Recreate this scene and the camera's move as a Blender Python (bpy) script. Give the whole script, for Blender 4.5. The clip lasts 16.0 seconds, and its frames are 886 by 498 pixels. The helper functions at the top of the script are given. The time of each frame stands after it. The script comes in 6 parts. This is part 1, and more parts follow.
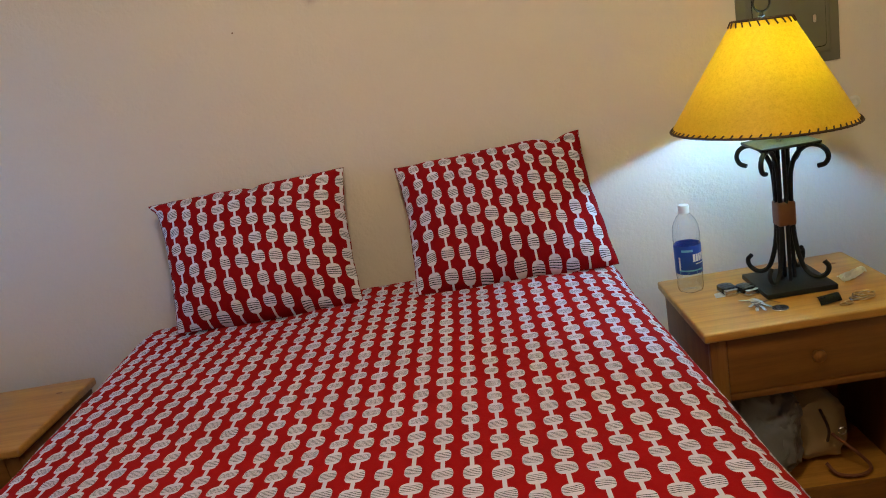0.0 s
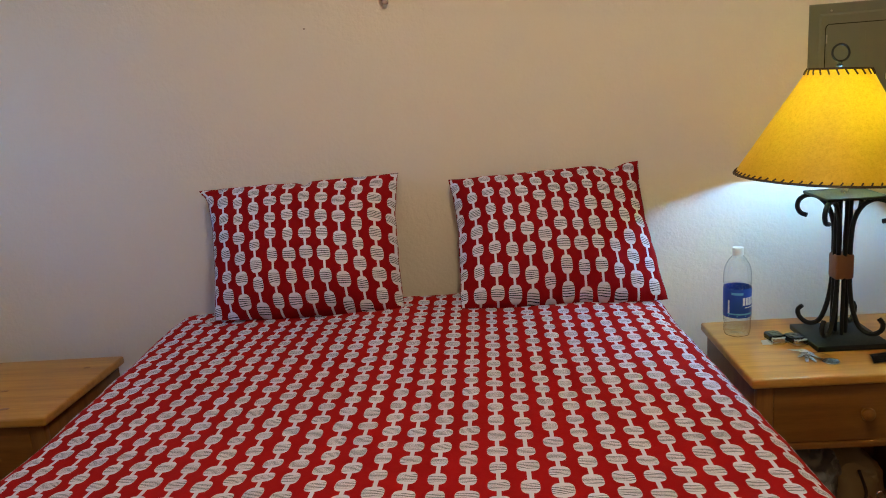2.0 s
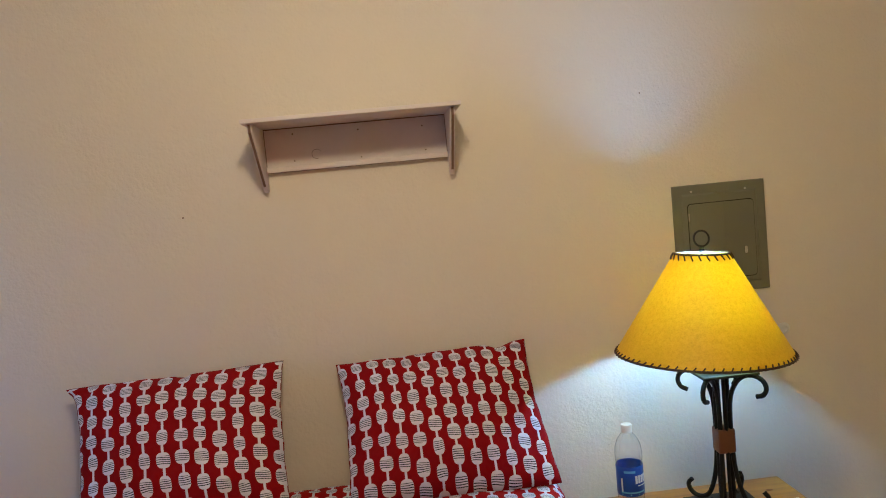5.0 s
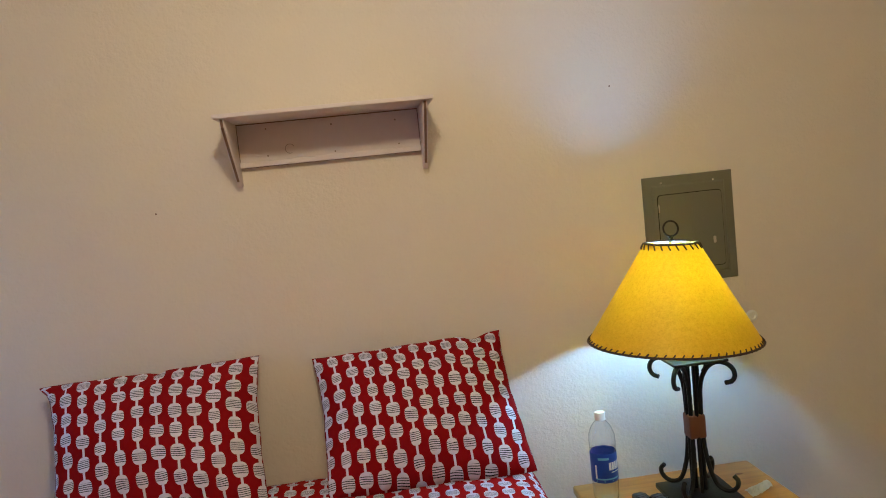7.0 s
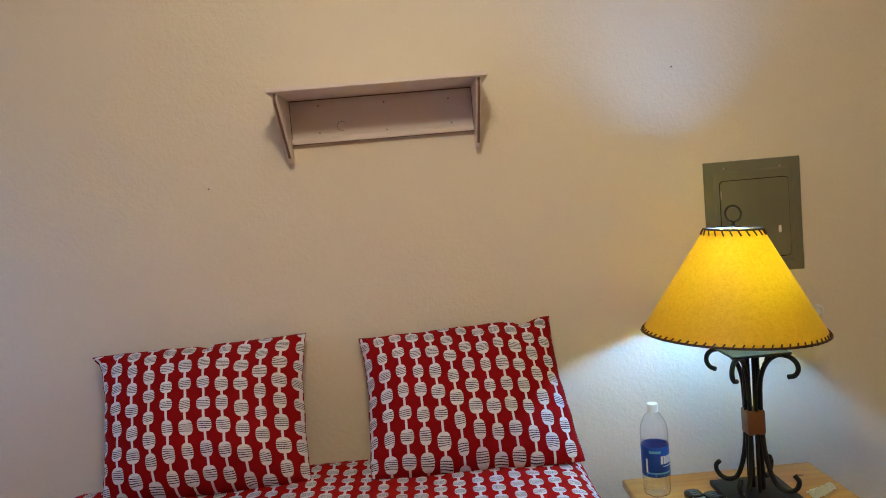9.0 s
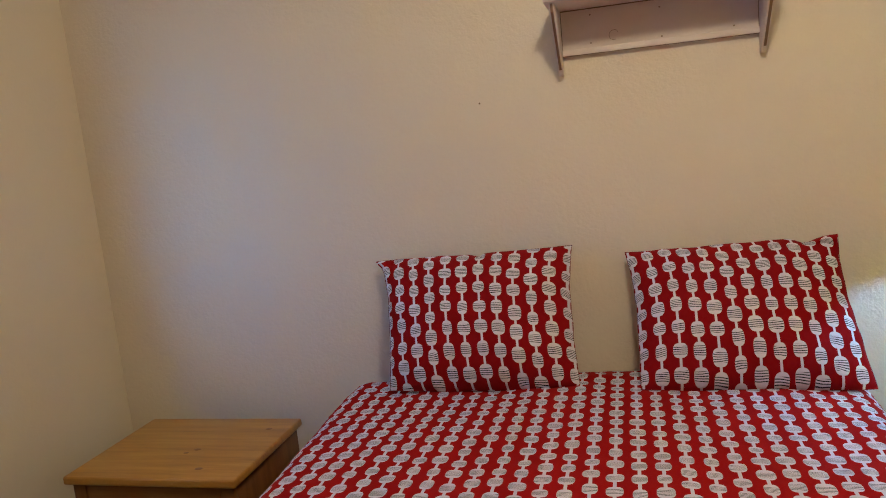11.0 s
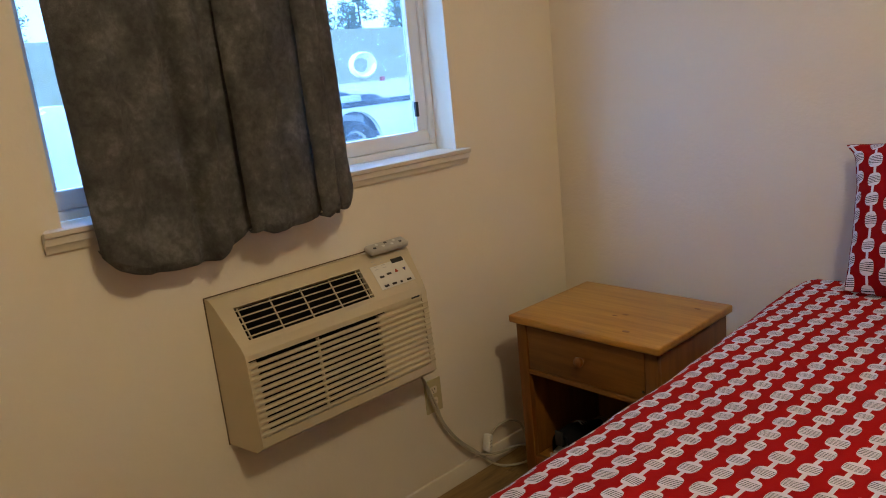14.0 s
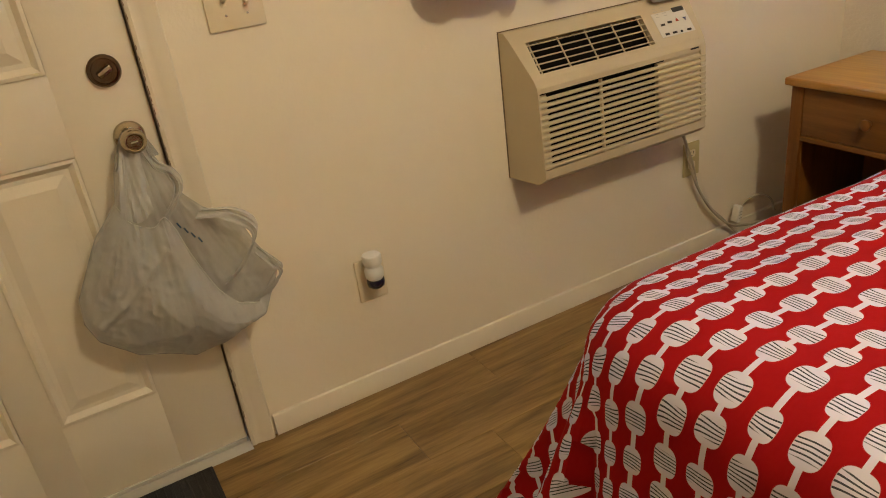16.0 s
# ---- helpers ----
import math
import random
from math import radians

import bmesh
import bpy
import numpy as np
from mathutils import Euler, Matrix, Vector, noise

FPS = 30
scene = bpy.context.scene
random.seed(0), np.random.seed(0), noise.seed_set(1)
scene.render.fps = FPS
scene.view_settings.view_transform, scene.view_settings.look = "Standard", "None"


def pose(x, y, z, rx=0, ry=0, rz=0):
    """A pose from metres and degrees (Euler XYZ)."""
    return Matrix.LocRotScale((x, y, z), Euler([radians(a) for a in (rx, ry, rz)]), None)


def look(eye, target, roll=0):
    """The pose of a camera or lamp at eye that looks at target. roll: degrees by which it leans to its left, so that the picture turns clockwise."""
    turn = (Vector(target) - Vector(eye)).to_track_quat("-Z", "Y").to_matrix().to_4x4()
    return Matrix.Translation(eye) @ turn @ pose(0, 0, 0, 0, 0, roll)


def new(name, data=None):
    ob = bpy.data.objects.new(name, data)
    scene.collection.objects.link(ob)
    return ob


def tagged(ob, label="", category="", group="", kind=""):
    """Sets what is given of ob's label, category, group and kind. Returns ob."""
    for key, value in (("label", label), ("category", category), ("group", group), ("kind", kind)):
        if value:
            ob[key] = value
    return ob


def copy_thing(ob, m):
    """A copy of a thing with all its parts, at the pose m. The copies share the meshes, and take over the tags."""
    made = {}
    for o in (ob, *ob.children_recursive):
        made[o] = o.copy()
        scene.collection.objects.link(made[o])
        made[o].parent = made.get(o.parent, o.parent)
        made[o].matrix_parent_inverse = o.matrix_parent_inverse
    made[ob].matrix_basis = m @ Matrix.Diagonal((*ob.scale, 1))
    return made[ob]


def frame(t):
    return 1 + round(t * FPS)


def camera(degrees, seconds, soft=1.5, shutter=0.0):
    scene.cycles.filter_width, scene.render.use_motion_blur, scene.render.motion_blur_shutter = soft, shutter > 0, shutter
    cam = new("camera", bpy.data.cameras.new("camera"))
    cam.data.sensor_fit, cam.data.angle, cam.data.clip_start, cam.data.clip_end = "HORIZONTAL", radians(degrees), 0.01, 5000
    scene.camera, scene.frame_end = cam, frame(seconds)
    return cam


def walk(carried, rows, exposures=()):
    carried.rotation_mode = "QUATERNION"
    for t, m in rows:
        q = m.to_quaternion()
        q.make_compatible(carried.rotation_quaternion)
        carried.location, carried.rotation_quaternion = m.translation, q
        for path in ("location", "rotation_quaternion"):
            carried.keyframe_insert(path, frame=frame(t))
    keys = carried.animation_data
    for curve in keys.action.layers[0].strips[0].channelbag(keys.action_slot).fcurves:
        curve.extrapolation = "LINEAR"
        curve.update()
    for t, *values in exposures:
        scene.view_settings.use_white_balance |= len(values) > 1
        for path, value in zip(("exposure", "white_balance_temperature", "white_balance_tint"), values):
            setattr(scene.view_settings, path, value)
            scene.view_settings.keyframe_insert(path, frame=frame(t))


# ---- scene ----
cam = camera(62.0, 16.0, 1.0)
PATH = [
    (0, (2.1, -2.296, 1.465), (1.984, -0.367, 0.946), -10.6),
    (0.5, (2.114, -2.308, 1.439), (2.013, -0.375, 0.936), -10.1),
    (1, (2.069, -2.294, 1.429), (1.971, -0.354, 0.951), -8.1),
    (1.5, (1.993, -2.307, 1.424), (1.867, -0.364, 0.968), -6.2),
    (2, (1.979, -2.291, 1.436), (1.848, -0.346, 0.991), -4.4),
    (2.5, (2.025, -2.258, 1.527), (1.948, -0.296, 1.144), -3.6),
    (3, (2.056, -2.242, 1.593), (2.045, -0.263, 1.31), -4.1),
    (3.5, (2.05, -2.241, 1.608), (2.083, -0.257, 1.36), -4.3),
    (4, (2.05, -2.236, 1.607), (2.112, -0.249, 1.382), -4.2),
    (4.5, (2.057, -2.236, 1.599), (2.146, -0.247, 1.413), -4.4),
    (5, (2.062, -2.235, 1.627), (2.2, -0.246, 1.47), -5.5),
    (5.2, (2.068, -2.241, 1.616), (2.221, -0.251, 1.482), -6.1),
    (7.5, (2.066, -2.26, 1.62), (2.277, -0.279, 1.44), -5.7),
    (8, (2.068, -2.267, 1.629), (2.276, -0.286, 1.45), -5.1),
    (8.2, (2.077, -2.257, 1.62), (2.276, -0.273, 1.455), -4.8),
    (10.3, (2.027, -2.201, 1.503), (1.713, -0.236, 1.309), -6.3),
    (10.5, (1.976, -2.233, 1.528), (1.618, -0.28, 1.285), -6.2),
    (11, (1.883, -2.262, 1.533), (1.385, -0.349, 1.231), -5.8),
    (11.5, (1.806, -2.302, 1.541), (1.116, -0.463, 1.166), -5.5),
    (12, (1.791, -2.286, 1.514), (0.898, -0.542, 1.115), -5.7),
    (12.5, (1.837, -2.243, 1.523), (0.768, -0.605, 1.105), -6.1),
    (13, (1.828, -2.247, 1.505), (0.608, -0.721, 1.076), -6.3),
    (13.5, (1.821, -2.264, 1.49), (0.489, -0.838, 1.05), -6.0),
    (14, (1.826, -2.284, 1.466), (0.384, -0.979, 1.0), -5.8),
    (14.5, (1.837, -2.337, 1.443), (0.277, -1.199, 0.921), -6.2),
    (15, (1.813, -2.443, 1.395), (0.16, -1.511, 0.764), -6.9),
    (15.5, (1.767, -2.566, 1.32), (0.071, -1.832, 0.554), -7.5),
    (16, (1.744, -2.634, 1.299), (0.131, -1.819, 0.442), -7.6),
]
EXPOSURES = [(0.0, 0.03, 6150, 12), (8.2, 0.0, 6150, 12), (11.0, 0.06, 6200, 12), (12.5, 0.06, 6350, 12), (14.5, 0.16, 6400, 12), (15.0, 0.2, 6500, 12), (15.5, 0.6, 6500, 12), (16.0, 0.92, 6200, 11)]
walk(cam, [(t, look(eye, target, roll)) for t, eye, target, roll in PATH], EXPOSURES)

# ---- world and lights ----
world = bpy.data.worlds.new("world")
scene.world = world
world.use_nodes = True
wn = world.node_tree.nodes
sky = wn.new("ShaderNodeTexSky")
sky.sky_type, sky.sun_disc = "NISHITA", False
sky.sun_elevation, sky.sun_rotation = radians(48), radians(166)
sky.air_density, sky.dust_density = 1.0, 3.0
cool = wn.new("ShaderNodeMix")
cool.data_type, cool.blend_type = "RGBA", "MULTIPLY"
cool.inputs[0].default_value = 1.0
cool.inputs[7].default_value = (0.38, 0.765, 1.34, 1)
world.node_tree.links.new(sky.outputs[0], cool.inputs[6])
world.node_tree.links.new(cool.outputs[2], wn["Background"].inputs["Color"])
wn["Background"].inputs["Strength"].default_value = 1.75

sun_data = bpy.data.lights.new("sun", "SUN")
sun_data.energy, sun_data.angle, sun_data.color = 0.8, radians(25), (0.86, 0.95, 1.0)
sun = new("sun", sun_data)
sun.matrix_world = look((-6.7, -1.2, 5.95), (-8, 4, 0))

# warm ceiling light above the bed
ceil_data = bpy.data.lights.new("ceiling_bulb", "POINT")
ceil_data.energy, ceil_data.color, ceil_data.shadow_soft_size = 37.0, (1.0, 0.825, 0.515), 0.09
new("ceiling_bulb", ceil_data).location = (2.05, -1.62, 2.52)

# ---- helpers for meshes ----
WALL_Y, ROOM_X, ROOM_S, ROOM_H = 0.03, 4.1, -3.9, 2.62


def thing(name, loc, label="", category="", group="", kind=""):
    ob = new(name)
    ob.empty_display_size = 0.05
    ob.location = loc
    return tagged(ob, label, category, group, kind)


def part(name, bm, material, parent=None, label="", smooth=True):
    """One mesh object; its points are in world places."""
    me = bpy.data.meshes.new(name)
    bmesh.ops.recalc_face_normals(bm, faces=bm.faces)
    bm.to_mesh(me)
    bm.free()
    if smooth:
        me.polygons.foreach_set("use_smooth", [True] * len(me.polygons))
        me.set_sharp_from_angle(angle=radians(38))
    me.materials.append(material)
    ob = new(name, me)
    if parent:
        ob.parent = parent
        if parent.type == "EMPTY":
            ob.matrix_parent_inverse = Matrix.Translation(parent.location).inverted()
    return tagged(ob, label)


def merge(bm, other, m=None):
    if m is not None:
        other.transform(m)
    me = bpy.data.meshes.new("tmp")
    other.to_mesh(me)
    other.free()
    bm.from_mesh(me)
    bpy.data.meshes.remove(me)
    return bm


def bx(x0, x1, y0, y1, z0, z1, bev=0.003, seg=2):
    bm = bmesh.new()
    bmesh.ops.create_cube(bm, size=1)
    bm.transform(Matrix.Translation(((x0 + x1) / 2, (y0 + y1) / 2, (z0 + z1) / 2)) @ Matrix.Diagonal((x1 - x0, y1 - y0, z1 - z0, 1)))
    if bev:
        bmesh.ops.bevel(bm, geom=bm.edges[:], offset=bev, segments=seg, profile=0.5, affect="EDGES")
    return bm


def lathe(profile, seg=32, m=None, cap=True):
    """A body of revolution round z from (radius, height) pairs."""
    bm = bmesh.new()
    rings = [[bm.verts.new((r * math.cos(a), r * math.sin(a), z)) for a in (2 * math.pi * k / seg for k in range(seg))] for r, z in profile]
    for a, b in zip(rings, rings[1:]):
        for k in range(seg):
            bm.faces.new((a[k], a[(k + 1) % seg], b[(k + 1) % seg], b[k]))
    if cap:
        bm.faces.new(rings[0])
        bm.faces.new(rings[-1])
    if m is not None:
        bm.transform(m)
    return bm


def smooth_line(points, steps=8):
    """A Catmull-Rom line through points."""
    p = [Vector(q) for q in points]
    p = [2 * p[0] - p[1]] + p + [2 * p[-1] - p[-2]]
    out = []
    for i in range(1, len(p) - 2):
        for k in range(steps):
            t = k / steps
            out.append(0.5 * ((2 * p[i]) + (p[i + 1] - p[i - 1]) * t + (2 * p[i - 1] - 5 * p[i] + 4 * p[i + 1] - p[i + 2]) * t * t + (3 * p[i] - p[i - 1] - 3 * p[i + 1] + p[i + 2]) * t ** 3))
    return out + [p[-2]]


def tube(points, r, seg=10, closed=False, square=False):
    pts = [Vector(p) for p in points]
    bm = bmesh.new()
    up, rings = Vector((0.13, 0.21, 1)).normalized(), []
    if square:
        seg = 4
    for i, p in enumerate(pts):
        a, b = (pts[i - 1], pts[(i + 1) % len(pts)]) if closed else (pts[max(i - 1, 0)], pts[min(i + 1, len(pts) - 1)])
        d = (b - a).normalized()
        if i == 0 and abs(d.dot(up)) > 0.9:
            up = Vector((1, 0.2, 0.1)).normalized()
        side = d.cross(up).normalized()
        up = side.cross(d).normalized()
        rr = r[i] if isinstance(r, (list, tuple)) else r
        off = math.pi / 4 if square else 0
        rings.append([bm.verts.new(p + rr * (side * math.cos(t) + up * math.sin(t))) for t in (off + 2 * math.pi * k / seg for k in range(seg))])
    pairs = list(zip(rings, rings[1:])) + ([(rings[-1], rings[0])] if closed else [])
    for a, b in pairs:
        for k in range(seg):
            bm.faces.new((a[k], a[(k + 1) % seg], b[(k + 1) % seg], b[k]))
    if not closed:
        bm.faces.new(rings[0])
        bm.faces.new(rings[-1])
    return bm


def sheet(fn, nu, nv, uv=None, thick=0.0):
    """A grid of points fn(u, v), u and v from 0 to 1, with uv in metres where given."""
    bm = bmesh.new()
    lay = bm.loops.layers.uv.new("UVMap") if uv else None
    grid = [[bm.verts.new(fn(i / nu, j / nv)) for j in range(nv + 1)] for i in range(nu + 1)]
    for i in range(nu):
        for j in range(nv):
            ij = ((i, j), (i + 1, j), (i + 1, j + 1), (i, j + 1))
            f = bm.faces.new([grid[a][b] for a, b in ij])
            if uv:
                for loop, (a, b) in zip(f.loops, ij):
                    loop[lay].uv = uv(a / nu, b / nv)
    if thick:
        bmesh.ops.solidify(bm, geom=bm.faces[:], thickness=thick)
    return bm


def prism(outline, axis, a, b, bev=0.0):
    """An outline of 2D points pushed from a to b along an axis (x: points are y, z; y: x, z; z: x, y)."""
    bm = bmesh.new()
    put = {"x": lambda p, h: (h, p[0], p[1]), "y": lambda p, h: (p[0], h, p[1]), "z": lambda p, h: (p[0], p[1], h)}[axis]
    lo, hi = [bm.verts.new(put(p, a)) for p in outline], [bm.verts.new(put(p, b)) for p in outline]
    n = len(outline)
    bm.faces.new(lo)
    bm.faces.new(hi)
    for k in range(n):
        bm.faces.new((lo[k], lo[(k + 1) % n], hi[(k + 1) % n], hi[k]))
    if bev:
        bmesh.ops.bevel(bm, geom=bm.edges[:], offset=bev, segments=2, profile=0.5, affect="EDGES")
    return bm


# ---- materials ----
class Nodes:
    def __init__(self, name):
        self.mat = bpy.data.materials.new(name)
        self.mat.use_nodes = True
        self.t = self.mat.node_tree
        self.bsdf = self.t.nodes["Principled BSDF"]

    def node(self, kind, **sets):
        n = self.t.nodes.new(kind)
        for k, v in sets.items():
            n.inputs[k].default_value = v
        return n

    def link(self, a, b):
        self.t.links.new(a, b)

    def m(self, op, a, b=0.0, c=0.0):
        n = self.t.nodes.new("ShaderNodeMath")
        n.operation = op
        for k, v in enumerate((a, b, c)):
            if isinstance(v, (int, float)):
                n.inputs[k].default_value = v
            else:
                self.link(v, n.inputs[k])
        return n.outputs[0]

    def mix(self, fac, a, b):
        n = self.t.nodes.new("ShaderNodeMix")
        n.data_type = "RGBA"
        for k, v in ((0, fac), (6, a), (7, b)):
            if isinstance(v, (int, float)):
                n.inputs[k].default_value = v
            elif isinstance(v, tuple):
                n.inputs[k].default_value = (*v, 1)
            else:
                self.link(v, n.inputs[k])
        return n.outputs[2]

    def coords(self, scale=(1, 1, 1), which="Object", jitter=False):
        c = self.t.nodes.new("ShaderNodeTexCoord").outputs[which]
        mp = self.node("ShaderNodeMapping", Scale=scale)
        self.link(c, mp.inputs["Vector"])
        if jitter:
            info = self.t.nodes.new("ShaderNodeObjectInfo")
            k = self.m("MULTIPLY", info.outputs["Random"], 17.0)
            cmb = self.t.nodes.new("ShaderNodeCombineXYZ")
            for s in range(3):
                self.link(k, cmb.inputs[s])
            self.link(cmb.outputs[0], mp.inputs["Location"])
        return mp.outputs[0]

    def noise(self, vec, scale, detail=3.0, rough=0.5, out="Fac"):
        n = self.node("ShaderNodeTexNoise", Scale=scale, Detail=detail, Roughness=rough)
        self.link(vec, n.inputs["Vector"])
        return n.outputs[out]

    def ramp(self, fac, *stops):
        n = self.t.nodes.new("ShaderNodeValToRGB")
        els = n.color_ramp.elements
        while len(els) < len(stops):
            els.new(0.5)
        for e, (p, c) in zip(els, stops):
            e.position, e.color = p, (*c, 1)
        self.link(fac, n.inputs[0])
        return n.outputs[0]

    def bump(self, height, strength, distance=0.01):
        n = self.node("ShaderNodeBump", Strength=strength, Distance=distance)
        self.link(height, n.inputs["Height"])
        self.link(n.outputs[0], self.bsdf.inputs["Normal"])

    def done(self, color=None, rough=0.5, metal=0.0, spec=None, **sets):
        if color is not None:
            if isinstance(color, tuple):
                self.bsdf.inputs["Base Color"].default_value = (*color, 1)
            else:
                self.link(color, self.bsdf.inputs["Base Color"])
        if isinstance(rough, (int, float)):
            self.bsdf.inputs["Roughness"].default_value = rough
        else:
            self.link(rough, self.bsdf.inputs["Roughness"])
        self.bsdf.inputs["Metallic"].default_value = metal
        if spec is not None:
            self.bsdf.inputs["Specular IOR Level"].default_value = spec
        for k, v in sets.items():
            self.bsdf.inputs[k.replace("_", " ")].default_value = v
        return self.mat


def varied(name, a, b, scale=6.0, rough=0.5, bump=0.0, bump_scale=200.0, metal=0.0, dist=0.002, spec=None):
    n = Nodes(name)
    v = n.coords()
    f = n.noise(v, scale, 4)
    fine = n.noise(v, bump_scale, 2)
    if bump:
        n.bump(fine, bump, dist)
    return n.done(n.mix(n.m("ADD", n.m("MULTIPLY", f, 0.8), n.m("MULTIPLY", fine, 0.2)), a, b), rough, metal, spec)


def wall_paint(name, a, b, peel=0.22, wide=60):
    """Cream paint over orange-peel plaster."""
    n = Nodes(name)
    v = n.coords()
    big, mid, fine = n.noise(v, 1.3, 3), n.noise(v, wide, 3, 0.55), n.noise(v, 150, 2)
    n.bump(n.m("ADD", mid, n.m("MULTIPLY", fine, 0.35)), peel, 0.004)
    return n.done(n.mix(n.m("ADD", n.m("MULTIPLY", big, 0.85), n.m("MULTIPLY", mid, 0.15)), a, b), 0.62, spec=0.3)


def wood(name, dark, mid, light, along=(1, 12, 12), scale=3.0, rough=0.35, bump=0.12, twist=0.0):
    n = Nodes(name)
    v = n.coords(along, jitter=True)
    warp = n.noise(v, scale, 5, 0.6)
    warp.node.inputs["Distortion"].default_value = twist
    fine = n.noise(v, scale * 9, 4, 0.6)
    f = n.m("ADD", n.m("MULTIPLY", warp, 0.75), n.m("MULTIPLY", fine, 0.3))
    n.bump(fine, bump, 0.001)
    return n.done(n.ramp(f, (0.32, dark), (0.52, mid), (0.74, light)), n.m("ADD", n.m("MULTIPLY", fine, 0.2), rough - 0.1))


def bead_cloth(name, column=0.0498, period=0.0598, line=0.0051, cord=0.0036, thin=0.2, base=(0.255, 0.0045, 0.0075), bead_white=(0.73, 0.71, 0.80)):
    """Red cotton printed with strings of white beads that carry thin dark stripes; UV in metres."""
    n = Nodes(name)
    sep = n.t.nodes.new("ShaderNodeSeparateXYZ")
    n.link(n.t.nodes.new("ShaderNodeTexCoord").outputs["UV"], sep.inputs[0])
    u, v = n.m("DIVIDE", sep.outputs[0], column), n.m("DIVIDE", sep.outputs[1], period)
    iu = n.m("FLOOR", u)
    lu = n.m("MULTIPLY", n.m("SUBTRACT", n.m("SUBTRACT", u, iu), 0.5), column)

    def rnd(a, b, seed):
        c = n.t.nodes.new("ShaderNodeCombineXYZ")
        n.link(a, c.inputs[0])
        if b is not None:
            n.link(b, c.inputs[1])
        c.inputs[2].default_value = seed
        w = n.t.nodes.new("ShaderNodeTexWhiteNoise")
        n.link(c.outputs[0], w.inputs["Vector"])
        return w.outputs["Value"]

    v2 = n.m("ADD", v, rnd(iu, None, 1.5))
    iv = n.m("FLOOR", v2)
    lv = n.m("MULTIPLY", n.m("SUBTRACT", n.m("SUBTRACT", v2, iv), 0.5), period)
    r1, r2, r3 = rnd(iu, iv, 2.5), rnd(iu, iv, 5.5), rnd(iu, iv, 8.5)
    lv = n.m("ADD", lv, n.m("MULTIPLY", n.m("SUBTRACT", r3, 0.5), 0.010))
    hw = n.m("MULTIPLY", n.m("ADD", 0.285, n.m("MULTIPLY", r1, 0.10)), column)
    hh = n.m("MULTIPLY", n.m("ADD", 0.29, n.m("MULTIPLY", r2, 0.085)), period)
    a = n.m("POWER", n.m("DIVIDE", n.m("ABSOLUTE", lu), hw), 2.8)
    b = n.m("POWER", n.m("DIVIDE", n.m("ABSOLUTE", lv), hh), 2.8)
    bead = n.m("MULTIPLY", n.m("SUBTRACT", 1.08, n.m("ADD", a, b)), 9.0)
    string = n.m("MULTIPLY", n.m("SUBTRACT", cord, n.m("ABSOLUTE", lu)), 2500.0)
    white = n.m("MINIMUM", n.m("MAXIMUM", n.m("MAXIMUM", bead, string), 0.0), 1.0)
    tilt = n.m("MULTIPLY", n.m("SUBTRACT", r1, 0.5), 0.16)
    fan = n.m("MULTIPLY", n.m("MULTIPLY", lu, lv), n.m("MULTIPLY", n.m("SUBTRACT", r3, 0.5), 28.0))
    sway = n.m("MULTIPLY", n.m("SINE", n.m("MULTIPLY", n.m("ADD", lu, r3), 130.0)), 0.0006)
    across = n.m("ADD", n.m("ADD", lv, n.m("MULTIPLY", lu, tilt)), n.m("ADD", sway, fan))
    wave = n.m("SINE", n.m("MULTIPLY", across, 2 * math.pi / line))
    stripe = n.m("MULTIPLY", n.m("SUBTRACT", wave, thin), 6.0)
    inner = n.m("MULTIPLY", n.m("SUBTRACT", n.m("MULTIPLY", hh, 0.60), n.m("ABSOLUTE", lv)), 900.0)
    edge = n.m("SUBTRACT", bead, 0.45)
    stripe = n.m("MAXIMUM", n.m("MINIMUM", n.m("MINIMUM", n.m("MINIMUM", stripe, inner), edge), 1.0), 0.0)
    obj = n.coords()
    weave = n.noise(obj, 900, 2)
    soft = n.noise(obj, 5, 3)
    red = n.mix(soft, tuple(c * 0.9 for c in base), tuple(c * 1.1 for c in base))
    col = n.mix(white, red, bead_white)
    col = n.mix(n.m("MULTIPLY", stripe, 0.97), col, (0.03, 0.035, 0.05))
    crease = n.noise(obj, 22, 4, 0.6)
    n.bump(n.m("ADD", n.m("MULTIPLY", weave, 0.1), crease), 0.35, 0.006)
    return n.done(col, 0.85, spec=0.06)


WALL = wall_paint("cream_wall_paint", (0.79, 0.705, 0.565), (0.83, 0.75, 0.615))
WALL_N = wall_paint("cream_wall_paint_coarse", (0.76, 0.68, 0.58), (0.80, 0.725, 0.63), 0.55, 85)
CEIL = wall_paint("white_ceiling_paint", (0.82, 0.785, 0.71), (0.86, 0.825, 0.75))
TRIM = varied("cream_gloss_trim", (0.70, 0.63, 0.51), (0.76, 0.69, 0.57), 9, 0.38, 0.08, 120)
DOOR = varied("white_door_paint", (0.72, 0.65, 0.53), (0.78, 0.71, 0.59), 7, 0.42, 0.1, 160)
VINYL = varied("white_window_vinyl", (0.74, 0.75, 0.76), (0.8, 0.81, 0.82), 9, 0.35, 0.03, 90)
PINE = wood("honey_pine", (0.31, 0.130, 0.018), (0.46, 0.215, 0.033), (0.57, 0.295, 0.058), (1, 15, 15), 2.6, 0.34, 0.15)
# same pine as the top, darkened in colour for the shaded upright faces
PINE_UP_SHADED = wood("honey_pine_upright_shaded", (0.135, 0.046, 0.006), (0.20, 0.073, 0.010), (0.25, 0.10, 0.017), (13, 13, 1), 2.6, 0.4)
